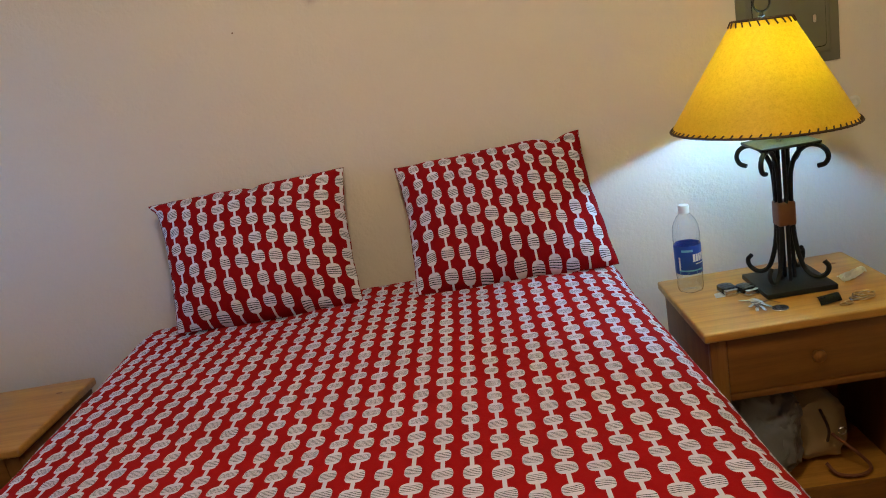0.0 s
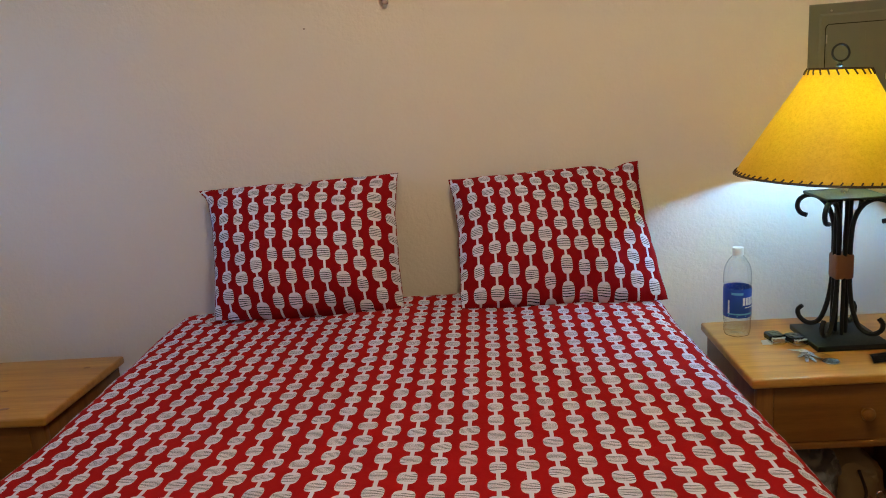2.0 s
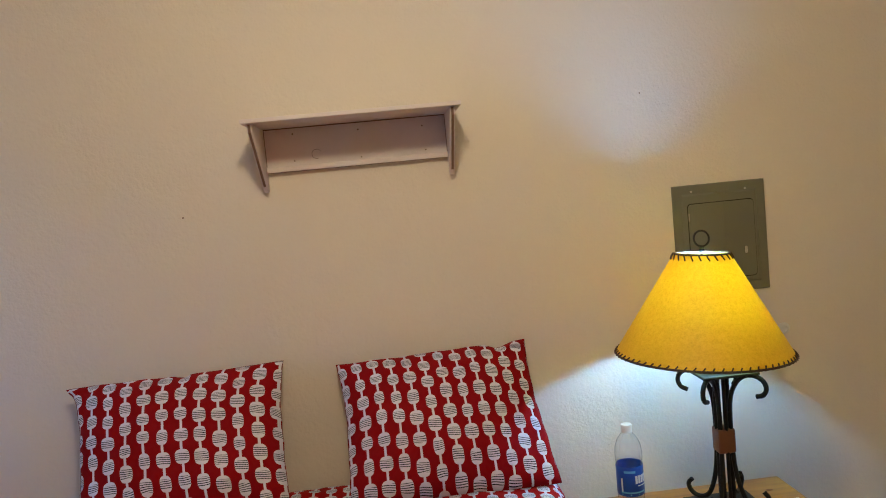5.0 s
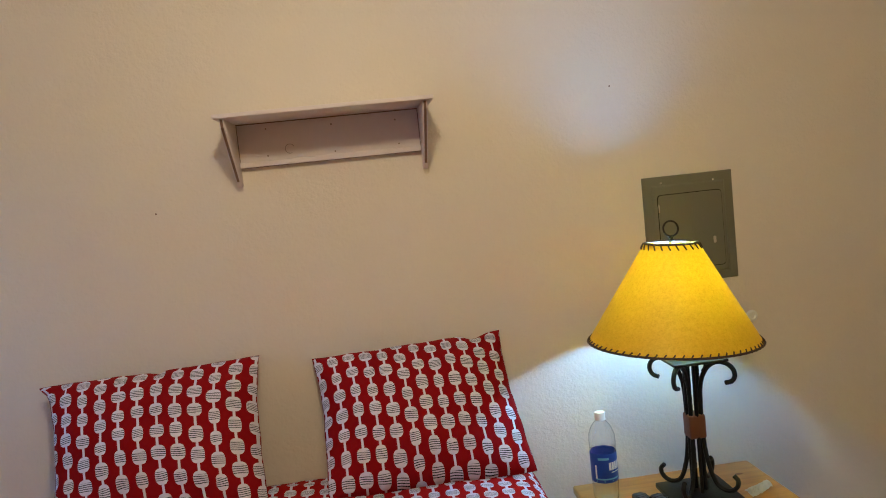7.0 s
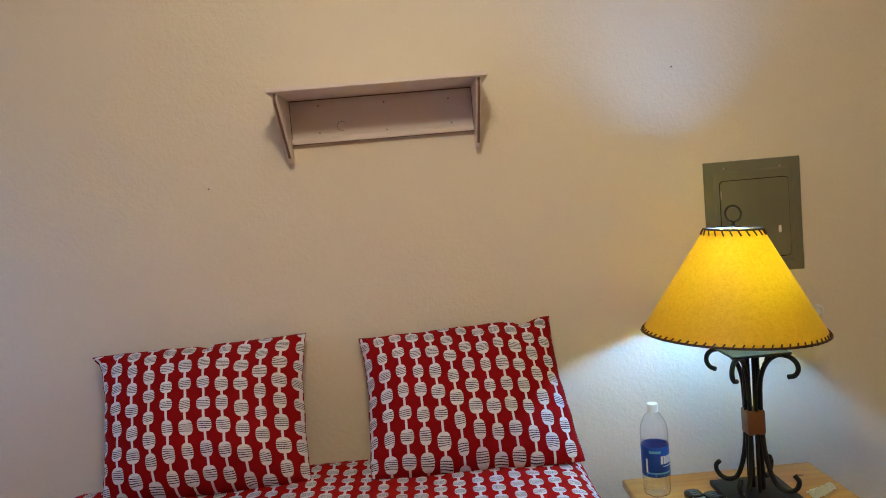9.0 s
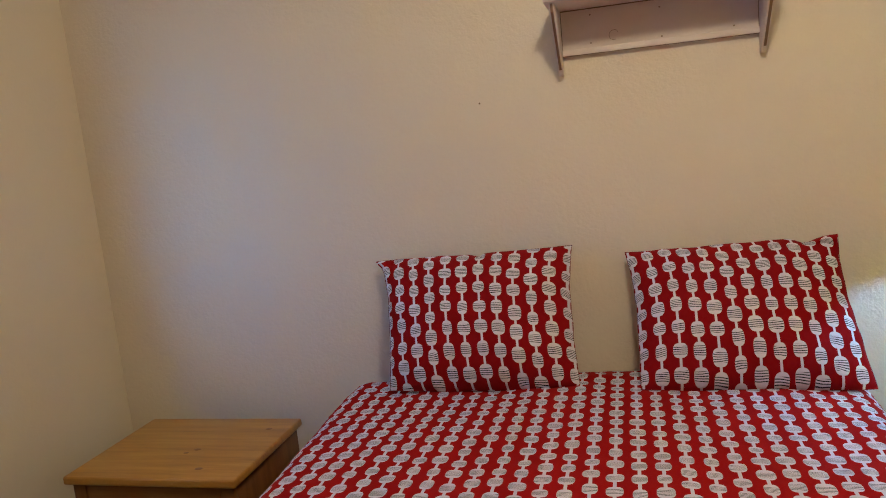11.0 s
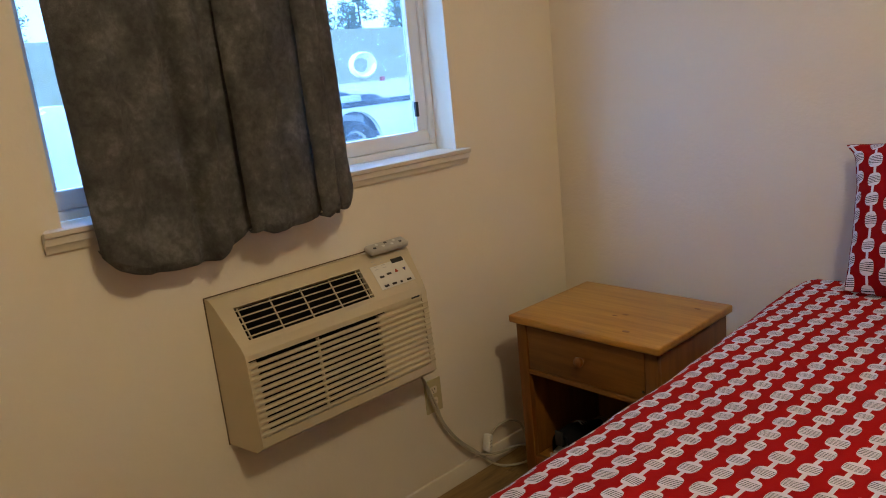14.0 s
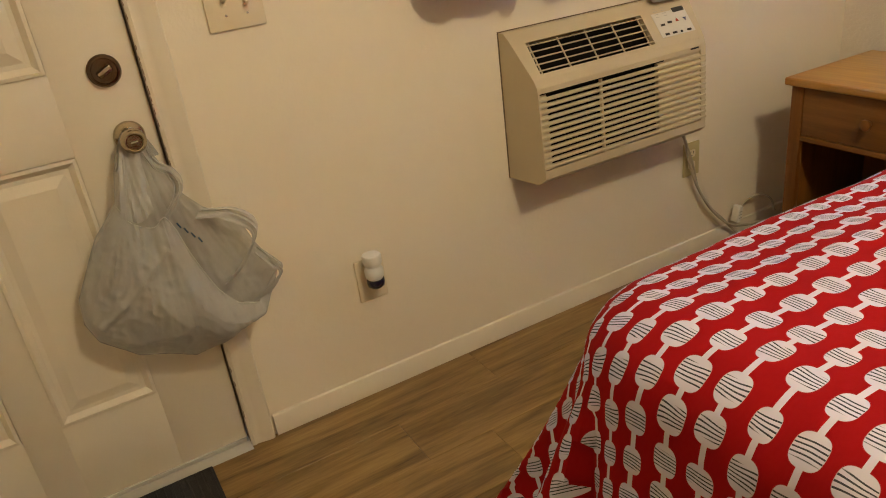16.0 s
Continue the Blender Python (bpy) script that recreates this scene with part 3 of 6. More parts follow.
def spread(u, v):
    """The bedspread: flat on the mattress, rounded over its edges, hanging in folds to the floor."""
    a, b = -0.70 + u * (1.304 + 1.40) + BED[0], 0.012 - v * (2.003 + 0.70)
    head, foot = min(1.0, max(0.0, (b + 0.9) / 0.6)), min(1.0, max(0.0, (-0.35 - b) / 0.6))
    ca, cb = min(max(a, BED[0] - 0.035 * head), BED[1] + 0.024 * foot), max(b, BED[2])
    # the foot's corners are rounded in plan
    rx, ry = min(max(a, BED[0] + 0.12), BED[1] + 0.024 * foot - 0.12), max(b, BED[2] + 0.12)
    if rx != a and ry != b:
        reach = math.hypot(a - rx, b - ry)
        k = min(1.0, 0.12 / reach)
        ca, cb = rx + (a - rx) * k, ry + (b - ry) * k
    dx, dy = a - ca, b - cb
    far = math.hypot(dx, dy)
    crown = 0.014 * (1 - ((ca - 1.75) / 0.65) ** 2)
    soft = 0.006 * noise.noise((a * 5, b * 5, 0.3)) + 0.003 * noise.noise((a * 14, b * 14, 4.1))
    if b > -0.45:
        soft += 0.010 * (0.45 + b) / 0.45 * noise.noise((a * 9, b * 16, 7.7))
    puff = min(1.0, max(0.0, (-0.9 - b) / 0.8))
    soft += 0.032 * puff * puff * (3 - 2 * puff) * min(1.0, max(0.0, (ca - BED[0] + 0.03) / 0.15))
    z, out = TOP_Z + crown + soft - 0.062 * max(0.0, (b + 0.15) / 0.16) ** 1.6, 0.0
    if far > 1e-6:
        far = min(far, DROP_L)
        bend = math.pi * RAD / 2
        ang = math.atan2(dy, dx)
        if far < bend:
            out, z = RAD * math.sin(far / RAD), z - RAD * (1 - math.cos(far / RAD))
        else:
            rest = far - bend
            corner = max(0.0, 1 - abs(abs(math.sin(2 * ang)) - 1) * 1.2) if dx and dy else 0.0
            along = b if abs(dx) > abs(dy) else a
            fold = 0.011 * math.sin(along * 13 + 1.3 * math.sin(along * 5)) + 0.035 * corner * math.sin(ang * 15)
            flare = 0.08 + 0.30 * max(0.0, min(1.0, (-1.2 - b) / 0.9)) if abs(dx) > 0.3 * abs(dy) else 0.10
            out = RAD + rest * flare + fold * min(1, rest / 0.3)
            z -= RAD + rest
        ca, cb = ca + out * dx / math.hypot(dx, dy), cb + out * dy / math.hypot(dx, dy)
    return ca, cb, max(z, 0.02 + 0.006 * noise.noise((a * 9, b * 9, 1)))


spread_bm = sheet(spread, 170, 170, lambda u, v: (u * 2.704 + 0.0358, v * 2.703))
SEAM = varied("red_seam_thread", (0.14, 0.003, 0.005), (0.2, 0.005, 0.008), 50, 0.85)
cover_cloth = tagged(part("bedspread", spread_bm, SPREAD_CLOTH), "red cotton bedspread printed with strings of white striped beads", "bedspread")
edge_line = [spread(0.0, k / 80) for k in range(80)] + [spread(k / 80, 1.0) for k in range(80)] + [spread(1.0, 1 - k / 80) for k in range(81)]
part("hem", tube(edge_line, 0.003, 6), SEAM, cover_cloth, "stitched red hem")


def pillow(name, bl, br, tr, tl, label, ear=0.0, seed=0):
    """A plump pillow between its four corners: bulging middle, pinched corners and hollow sides."""
    bl, br, tr, tl = (Vector(p) for p in (bl, br, tr, tl))
    nrm = (br - bl).cross(tl - bl).normalized()

    def at(u, v, side):
        p = bl * (1 - u) * (1 - v) + br * u * (1 - v) + tr * u * v + tl * (1 - u) * v
        s, t = 2 * u - 1, 2 * v - 1
        p = p + (br - bl) * (s * (0.012 * (1 - t * t) * (0.6 - t) - 0.030 * (1 - t * t))) + (tl - bl) * (-t * (0.016 if t > 0 else -0.016) * (1 - s * s))
        p = p + (tl - bl) * 0.006 * abs(t) ** 8 * noise.noise((u * 8 + seed, t, 9.1)) + (br - bl) * 0.006 * abs(s) ** 8 * noise.noise((v * 8 + seed, s, 3.1))
        puff = ((1 - abs(s) ** 2.6) * (1 - abs(t) ** 2.6)) ** 0.62
        wr = noise.noise((u * 5 + seed, v * 5, side * 3.0)) * 0.015 + noise.noise((u * 13 + seed, v * 13, side)) * 0.0035
        edge = 1 - max(abs(s), abs(t)) ** 6
        gather = 0.0045 * math.exp(-(1 - abs(t)) / 0.10) * math.sin(u * 75 + 4 * noise.noise((u * 4, seed, 1))) + 0.004 * math.exp(-(1 - abs(s)) / 0.10) * math.sin(v * 60 + 4 * noise.noise((v * 4, seed, 2)))
        wr += gather * (1 - max(abs(s), abs(t)) ** 20)
        h = (0.112 if side > 0 else 0.05) * puff + wr * (0.25 + 0.75 * edge) * (1 if puff > 0.02 else 0)
        p = p + nrm * h * side
        if ear > 0:
            near = math.exp(-((s - 0.95) ** 2 + (t - 0.95) ** 2) / 0.028)
            p = p + Vector((-0.006, -0.030, 0.004)) * near * ear
            dip = math.exp(-((s - 0.70) ** 2 / 0.012 + (t - 1) ** 2 / 0.03))
            p = p + Vector((0, -0.004, -0.015)) * dip * ear
            cut = math.exp(-((s - 0.86) ** 2 + (t - 0.80) ** 2) / 0.006)
            p = p + Vector((0, 0.022, 0)) * cut * ear
        if ear < 0:
            near = math.exp(-((s + 1) ** 2 + (t - 1) ** 2) / 0.012)
            p = p + Vector((-0.014, -0.012, -0.004)) * near
            cut = math.exp(-((s + 0.86) ** 2 / 0.003 + (t - 0.88) ** 2 / 0.02))
            p = p + Vector((0, 0.016, -0.008)) * cut
        if ear <= 0:
            p = p + Vector((0, 0.006, -0.012)) * math.exp(-((s - 0.05) ** 2 / 0.003 + (t - 1) ** 2 / 0.03))
        return p

    w, h = (br - bl).length, (tl - bl).length
    n = 64
    bm = sheet(lambda u, v: at(u, v, 1), n, n, lambda u, v: (u * w + 0.017 + seed * 0.2, v * h + seed * 0.13))
    merge(bm, sheet(lambda u, v: at(u, v, -1), n, n, lambda u, v: (u * w + 0.3, v * h)))
    bmesh.ops.remove_doubles(bm, verts=bm.verts[:], dist=0.0006)
    ob = thing(name, (bl + br) / 2, label, "pillow", "pillows against the wall")
    part("pillow_body", bm, CLOTH, ob)
    rim = [at(k / 30, 0, 1) for k in range(30)] + [at(1, k / 30, 1) for k in range(30)] + [at(1 - k / 30, 1, 1) for k in range(30)] + [at(0, 1 - k / 30, 1) for k in range(30)]
    part("seam", tube(rim, 0.001, 6, True), SEAM, ob)
    return ob


pillow("pillow", (1.155, -0.255, 0.796), (1.715, -0.245, 0.798), (1.705, -0.020, 1.166), (1.092, -0.03, 1.158), "red bead-print pillow leaning upright against the wall", -1.0, 1)
pillow("pillow", (1.882, -0.268, 0.795), (2.470, -0.250, 0.783), (2.440, -0.015, 1.152), (1.858, -0.015, 1.134), "red bead-print pillow with a folded corner, leaning against the wall", 1.0, 2)


# ---- nightstands ----
def nightstand(loc, label, w=0.575, d=0.452, h=0.642):
    """Pine bedside cabinet: overhanging top, one drawer, an open shelf below. Front looks to -y."""
    ob = thing("nightstand", loc, label, "nightstand", "nightstands beside the bed")
    x0, y0, z0 = loc
    x1, y1, z1 = x0 + w, y0 + d, z0 + h
    i = 0.018
    top = part("tabletop", bx(x0, x1, y0, y1, z1 - 0.026, z1, 0.0065, 3), PINE, ob)
    for kx, ky, r in ((0.335, 0.2, 0.011), (0.31, 0.175, 0.008), (0.5, 0.36, 0.010), (0.42, 0.07, 0.012)):
        k = lathe([(0, 0.0), (r, 0.0), (r * 0.7, 0.0006), (0, 0.0007)], 14, Matrix.Translation((x0 + kx * w / 0.575, y0 + ky, z1 - 0.0002)) @ Matrix.Diagonal((1.25, 0.8, 1, 1)), cap=False)
        part("knot", k, KNOT, top)
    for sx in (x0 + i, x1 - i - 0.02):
        part("side_panel", bx(sx, sx + 0.02, y0 + i + 0.02, y1 - 0.01, z0, z1 - 0.026, 0.002), PINE_UP_SHADED, ob)
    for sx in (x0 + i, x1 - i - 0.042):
        part("post", bx(sx, sx + 0.042, y0 + i, y0 + i + 0.022, z0, z1 - 0.026, 0.002), PINE_UP_SHADED, ob)
    part("back_panel", bx(x0 + i + 0.021, x1 - i - 0.021, y1 - 0.02, y1 - 0.012, z0 + 0.06, z1 - 0.027, 0), PINE_UP_SHADED, ob)
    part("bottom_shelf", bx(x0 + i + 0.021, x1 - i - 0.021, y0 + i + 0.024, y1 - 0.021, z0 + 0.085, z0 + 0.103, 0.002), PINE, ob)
    part("toe_rail", bx(x0 + i + 0.043, x1 - i - 0.043, y0 + i + 0.003, y0 + i + 0.021, z0 + 0.03, z0 + 0.122, 0.002), PINE_FRONT_SHADED, ob)
    part("drawer_rail", bx(x0 + i + 0.043, x1 - i - 0.043, y0 + i - 0.001, y0 + i + 0.02, z0 + 0.435, z0 + 0.452, 0.003), PINE_FRONT_SHADED, ob)
    box = bmesh.new()
    merge(box, bx(x0 + i + 0.05, x1 - i - 0.05, y0 + i + 0.03, y1 - 0.04, z0 + 0.456, z0 + 0.466, 0))
    part("drawer_box", box, PINE, ob)
    dr = part("drawer", bx(x0 + i + 0.0445, x1 - i - 0.0460, y0 + i + 0.003, y0 + i + 0.021, z0 + 0.4545, z1 - 0.030, 0.002), PINE_FRONT_SHADED, ob)
    part("knob", lathe([(0, 0), (0.008, 0), (0.0085, 0.008), (0.0140, 0.013), (0.0175, 0.020), (0.0165, 0.027), (0.0098, 0.031), (0, 0.032)], 20, Matrix.Translation((x0 + w / 2, y0 + i + 0.003, z0 + 0.535)) @ Matrix.Rotation(radians(90), 4, "X"), cap=False), PINE_UP_SHADED, dr)
    part("screw", lathe([(0, 0), (0.005, 0), (0.004, 0.001), (0, 0.0012)], 10, Matrix.Translation((x1 - i - 0.052, y0 + i + 0.003, z0 + 0.482)) @ Matrix.Rotation(radians(90), 4, "X"), cap=False), BLACK, dr)
    return ob


stand = nightstand((0.19, -0.538, 0.0), "honey pine nightstand with a drawer, dark shoes on its open shelf")
stand_2 = copy_thing(stand, Matrix.Translation((2.612, -0.524, 0.002)))
stand_2["label"] = "honey pine nightstand with a lamp and bottle on top"

# ---- table lamp ----
LX, LY, LZ = 2.936, -0.270, 0.6445
lamp = thing("table_lamp", (LX, LY, LZ), "lit wrought iron lamp with scrolled feet and amber parchment shade", "lamp")
SPIN = Matrix.Translation((LX, LY, 0)) @ Matrix.Rotation(radians(-0.5), 4, "Z")
base = bmesh.new()
merge(base, bx(-0.096, 0.096, -0.096, 0.096, LZ, LZ + 0.016, 0.003))
base.transform(SPIN)
part("base_plate", base, IRON, lamp)
strand = [(0.092, 0.724), (0.102, 0.710), (0.099, 0.692), (0.086, 0.679), (0.068, 0.677), (0.049, 0.691), (0.036, 0.726), (0.026, 0.78), (0.0215, 0.85), (0.0215, 0.93), (0.026, 0.985), (0.042, 1.026), (0.066, 1.047), (0.090, 1.047), (0.107, 1.034), (0.112, 1.014), (0.104, 0.997), (0.088, 0.991)]
for k in range(4):
    a = radians(45 + 90 * k)
    pts = [(q.x * math.cos(a), q.x * math.sin(a), q.z) for q in smooth_line([(r, 0, z) for r, z in strand], 5)]
    pts = [Vector((x * k_, y * k_, z)) for x, y, z in pts for k_ in [1.13 - 0.13 * min(1.0, 0.0215 / math.hypot(x, y))]]
    bm = tube(pts, 0.0066, 8)
    bm.transform(SPIN)
    part("scroll_rod", bm, IRON, lamp)
for k in range(4):
    a = radians(90 * k)
    bm = tube([(0.019 * math.cos(a), 0.019 * math.sin(a), z) for z in (LZ + 0.018, 0.8, 0.95, 1.055)], 0.0055, 8)
    bm.transform(SPIN)
    part("upright_rod", bm, IRON, lamp)
plate = bx(-0.078, 0.078, -0.078, 0.078, 1.052, 1.060, 0.002)
plate.transform(SPIN)
part("top_plate", plate, IRON, lamp)
wrap = bx(-0.0245, 0.0245, -0.0245, 0.0245, 0.823, 0.893, 0.006, 3)
wrap.transform(SPIN)
part("leather_wrap", wrap, LEATHER, lamp, "brown leather wrap round the rods")
part("socket", lathe([(0.0, 1.058), (0.009, 1.058), (0.009, 1.10), (0.019, 1.105), (0.019, 1.214), (0.0, 1.215)], 20, Matrix.Translation((LX, LY, 0))), SILVER, lamp)
part("bulb_base", lathe([(0.0, 1.213), (0.0145, 1.216), (0.0165, 1.228), (0.0208, 1.236), (0.0208, 1.2375), (0.0, 1.2375)], 24, Matrix.Translation((LX, LY, 0)), cap=False), WHITE_PL, lamp)
bulb = part("bulb", lathe([(0.0, 1.238), (0.0206, 1.238), (0.0295, 1.256), (0.031, 1.270), (0.027, 1.290), (0.015, 1.301), (0.0, 1.303)], 20, Matrix.Translation((LX, LY, 0)), cap=False), BULB, lamp, "glowing white bulb")
SH_R0, SH_R1, SH_H = 0.2375, 0.073, 0.279
SHADE = Matrix.Translation((LX - 0.043, LY, 1.111)) @ Matrix.Rotation(radians(3.1), 4, "Y")
shade = part("shade", lathe([(SH_R0, 0.0), (SH_R1, SH_H), (SH_R1 - 0.0012, SH_H), (SH_R0 - 0.0012, 0.0), (SH_R0, 0.0)], 72, SHADE, cap=False), PARCHMENT, lamp, "amber parchment cone shade laced with dark leather")
for r, z in ((SH_R0, 0.002), (SH_R1, SH_H - 0.001)):
    bm = tube([(r * math.cos(t), r * math.sin(t), z) for t in (2 * math.pi * k / 72 for k in range(72))], 0.0032, 6, True)
    bm.transform(SHADE)
    part("rim_cord", bm, LACE, shade)
for r, z, num, ln in ((SH_R0, 0.0, 66, 0.0105), (SH_R1, SH_H, 24, -0.016)):
    for k in range(num):
        t, s = 2 * math.pi * k / num, (SH_R1 - SH_R0) / SH_H
        p = lambda ang, dz, off: ((r + s * dz + off) * math.cos(ang), (r + s * dz + off) * math.sin(ang), z + dz)
        bm = tube([p(t, 0, 0.003), p(t + 0.4 * math.pi / num, ln * 0.5, 0.0025), p(t + 0.8 * math.pi / num, ln, 0.0005)], 0.0021, 5)
        bm.transform(SHADE)
        part("lacing", bm, LACE, shade, smooth=False)
spider = bmesh.new()
for k in range(3):
    a = radians(120 * k + 20)
    merge(spider, tube([(0, 0, SH_H - 0.012), (SH_R1 * math.cos(a), SH_R1 * math.sin(a), SH_H - 0.003)], 0.0018, 6))
merge(spider, tube([(0.0, 0.0, SH_H - 0.02), (0, 0, SH_H + 0.012)], 0.0028, 8))
spider.transform(SHADE)
part("spider", spider, SILVER, lamp)
harp = bmesh.new()
for sg in (1, -1):
    pts = [Vector((LX, LY, 1.105)) + Vector((sg * dx, 0, dz)) for dx, dz in ((0.02, 0.0), (0.044, 0.04), (0.05, 0.1), (0.05, 0.17), (0.03, 0.235))] + [SHADE @ Vector((0, 0, SH_H - 0.016))]
    merge(harp, tube(smooth_line(pts, 5), 0.0018, 6))
part("harp", harp, SILVER, lamp)
fin = lathe([(0, SH_H + 0.002), (0.006, SH_H + 0.003), (0.009, SH_H + 0.007), (0.005, SH_H + 0.011), (0.006, SH_H + 0.015), (0.004, SH_H + 0.018), (0, SH_H + 0.019)], 16, cap=False)
merge(fin, tube([(0.0215 * math.cos(t), 0.003 * math.sin(t), SH_H + 0.0390 + 0.0215 * math.sin(t)) for t in (2 * math.pi * k / 28 for k in range(28))], 0.0028, 8, True))
fin.transform(SHADE)
part("finial", fin, IRON, lamp, "dark iron ring finial")

# ---- wall shelf ----
WY = WALL_Y
shelf = thing("wall_shelf", (1.99, WY, 1.67), "small pale lilac painted wall shelf, empty", "shelf")
part("top_board", bx(1.688, 2.292, WY - 0.225, WY - 0.001, 1.8575, 1.869, 0.002), SHELF_PAINT, shelf)
part("back_board", bx(1.7165, 2.2605, WY - 0.013, WY - 0.001, 1.7445, 1.857, 0.001), SHELF_PAINT, shelf)
part("rail", bx(1.7165, 2.2605, WY - 0.024, WY - 0.001, 1.7275, 1.744, 0.002), SHELF_PAINT, shelf)
for xa, xb in ((1.702, 1.716), (2.261, 2.275)):
    prof = [(WY - 0.001, 1.857), (WY - 0.205, 1.857), (WY - 0.200, 1.835), (WY - 0.045, 1.690), (WY - 0.033, 1.675), (WY - 0.014, 1.671), (WY - 0.001, 1.678)]
    br = part("bracket", prism(prof, "x", xa, xb, 0.0015), SHELF_PAINT, shelf)
    edge = [(WY - 0.2055, 1.855), (WY - 0.2005, 1.834), (WY - 0.0455, 1.689), (WY - 0.047, 1.688), (WY - 0.2020, 1.8335), (WY - 0.2070, 1.855)]
    part("bare_edge", prism(edge, "x", (xa + xb) / 2 - 0.0035, (xa + xb) / 2 + 0.0035), RAW_EDGE, br, "bare dark board edge", smooth=False)
for sx, sz in ((1.802, 1.838), (1.997, 1.834), (2.19, 1.829), (1.80, 1.758), (2.0, 1.752), (2.195, 1.756)):
    part("nail", lathe([(0, 0), (0.0025, 0), (0.0018, 0.001), (0, 0.0012)], 8, Matrix.Translation((sx, WY - 0.013, sz)) @ Matrix.Rotation(radians(90), 4, "X"), cap=False), RAW_EDGE, shelf, smooth=False)
part("ring_stain", tube([(1.867 + 0.014 * math.cos(t), WY - 0.0131, 1.773 + 0.014 * math.sin(t)) for t in (0.5 + 4.6 * k / 24 for k in range(25))], 0.0007, 4), RAW_EDGE, shelf, smooth=False)

for box_ in ((1.7165, 2.2605, 1.8545, 1.8572), (1.7165, 2.2605, 1.7262, 1.7275)):
    part("joint_line", bx(box_[0], box_[1], WY - 0.0150, WY - 0.0125, box_[2], box_[3], 0), RAW_EDGE, shelf, smooth=False)
for xx in (1.7162, 2.2592):
    part("joint_line", bx(xx, xx + 0.0014, WY - 0.0150, WY - 0.0128, 1.746, 1.854, 0), RAW_EDGE, shelf, smooth=False)

# ---- breaker panel ----
panel = thing("breaker_panel", (3.10, WY, 1.22), "grey-green enamelled steel electrical breaker panel set in the wall", "breaker panel")
px0, px1, pz0, pz1 = 2.952, 3.254, 1.219, 1.570
cover = bmesh.new()
lay = [(0.0, -0.001), (0.002, -0.006), (0.028, -0.0065), (0.034, -0.011), (0.040, -0.0115)]
rings = [[cover.verts.new((a, WY + d, b)) for a, b in ((px0 + i, pz0 + i), (px1 - i, pz0 + i), (px1 - i, pz1 - i), (px0 + i, pz1 - i))] for i, d in lay]
for a, b in zip(rings, rings[1:]):
    for k in range(4):
        cover.faces.new((a[k], a[(k + 1) % 4], b[(k + 1) % 4], b[k]))
cover.faces.new(rings[-1])
part("cover", cover, PANEL_GREY, panel, smooth=False)


def rounded(x0, x1, z0, z1, r, n=6):
    out = []
    for cx, cz, a0 in ((x1 - r, z1 - r, 0), (x0 + r, z1 - r, 90), (x0 + r, z0 + r, 180), (x1 - r, z0 + r, 270)):
        out += [(cx + r * math.cos(radians(a0 + 90 * k / n)), cz + r * math.sin(radians(a0 + 90 * k / n))) for k in range(n + 1)]
    return out


pdoor = part("panel_door", prism(rounded(2.998, 3.209, 1.268, 1.509, 0.012), "y", WY - 0.0155, WY - 0.0118), PANEL_GREY, panel)
part("door_crease", bx(3.109, 3.1115, WY - 0.0163, WY - 0.0154, 1.270, 1.507, 0), PANEL_GREY, pdoor, smooth=False)
part("door_shadow_gap", prism(rounded(2.9955, 3.2115, 1.2655, 1.5115, 0.013), "y", WY - 0.0119, WY - 0.0114), AC_DARK, panel, smooth=False)
part("latch", prism(rounded(3.170, 3.180, 1.340, 1.363, 0.0045), "y", WY - 0.0195, WY - 0.0154), SILVER, pdoor, "small bright latch")
part("hinge", bx(2.996, 3.0, WY - 0.0175, WY - 0.0115, 1.455, 1.482, 0.001), SILVER, pdoor)
for sx, sz in ((3.013, 1.549), (3.188, 1.544)):
    part("screw", lathe([(0, 0), (0.0042, 0), (0.0035, 0.0018), (0, 0.0022)], 12, Matrix.Translation((sx, WY - 0.0065, sz)) @ Matrix.Rotation(radians(90), 4, "X"), cap=False), SILVER, panel)

# ---- air conditioner ----
ac = thing("air_conditioner", (0.0, -1.165, 0.524), "beige through-the-wall air conditioner with dark upper vent and louvred front", "air conditioner")
AY0, AY1 = -1.500, -0.818


sec = [(0.002, 0.524), (0.118, 0.524), (0.1465, 0.545), (0.1345, 0.802), (0.124, 0.824), (0.042, 0.928), (0.024, 0.945), (0.002, 0.945)]


def front_x(z):
    return 0.1465 + (0.1345 - 0.1465) * (z - 0.545) / (0.802 - 0.545)


def slope(s, lift=0.0):
    """A place on the sloping face: s from 0 at its lower edge to 1 at its upper."""
    d = Vector((0.042 - 0.124, 0, 0.928 - 0.824))
    nrm = Vector((0.104, 0, 0.082)).normalized()
    p = Vector((0.124, 0, 0.824)) + d * s + nrm * lift
    return p.x, p.z


VY0, VY1 = -1.447, -1.028
yi0, yi1 = AY0 + 0.031, AY1 - 0.044
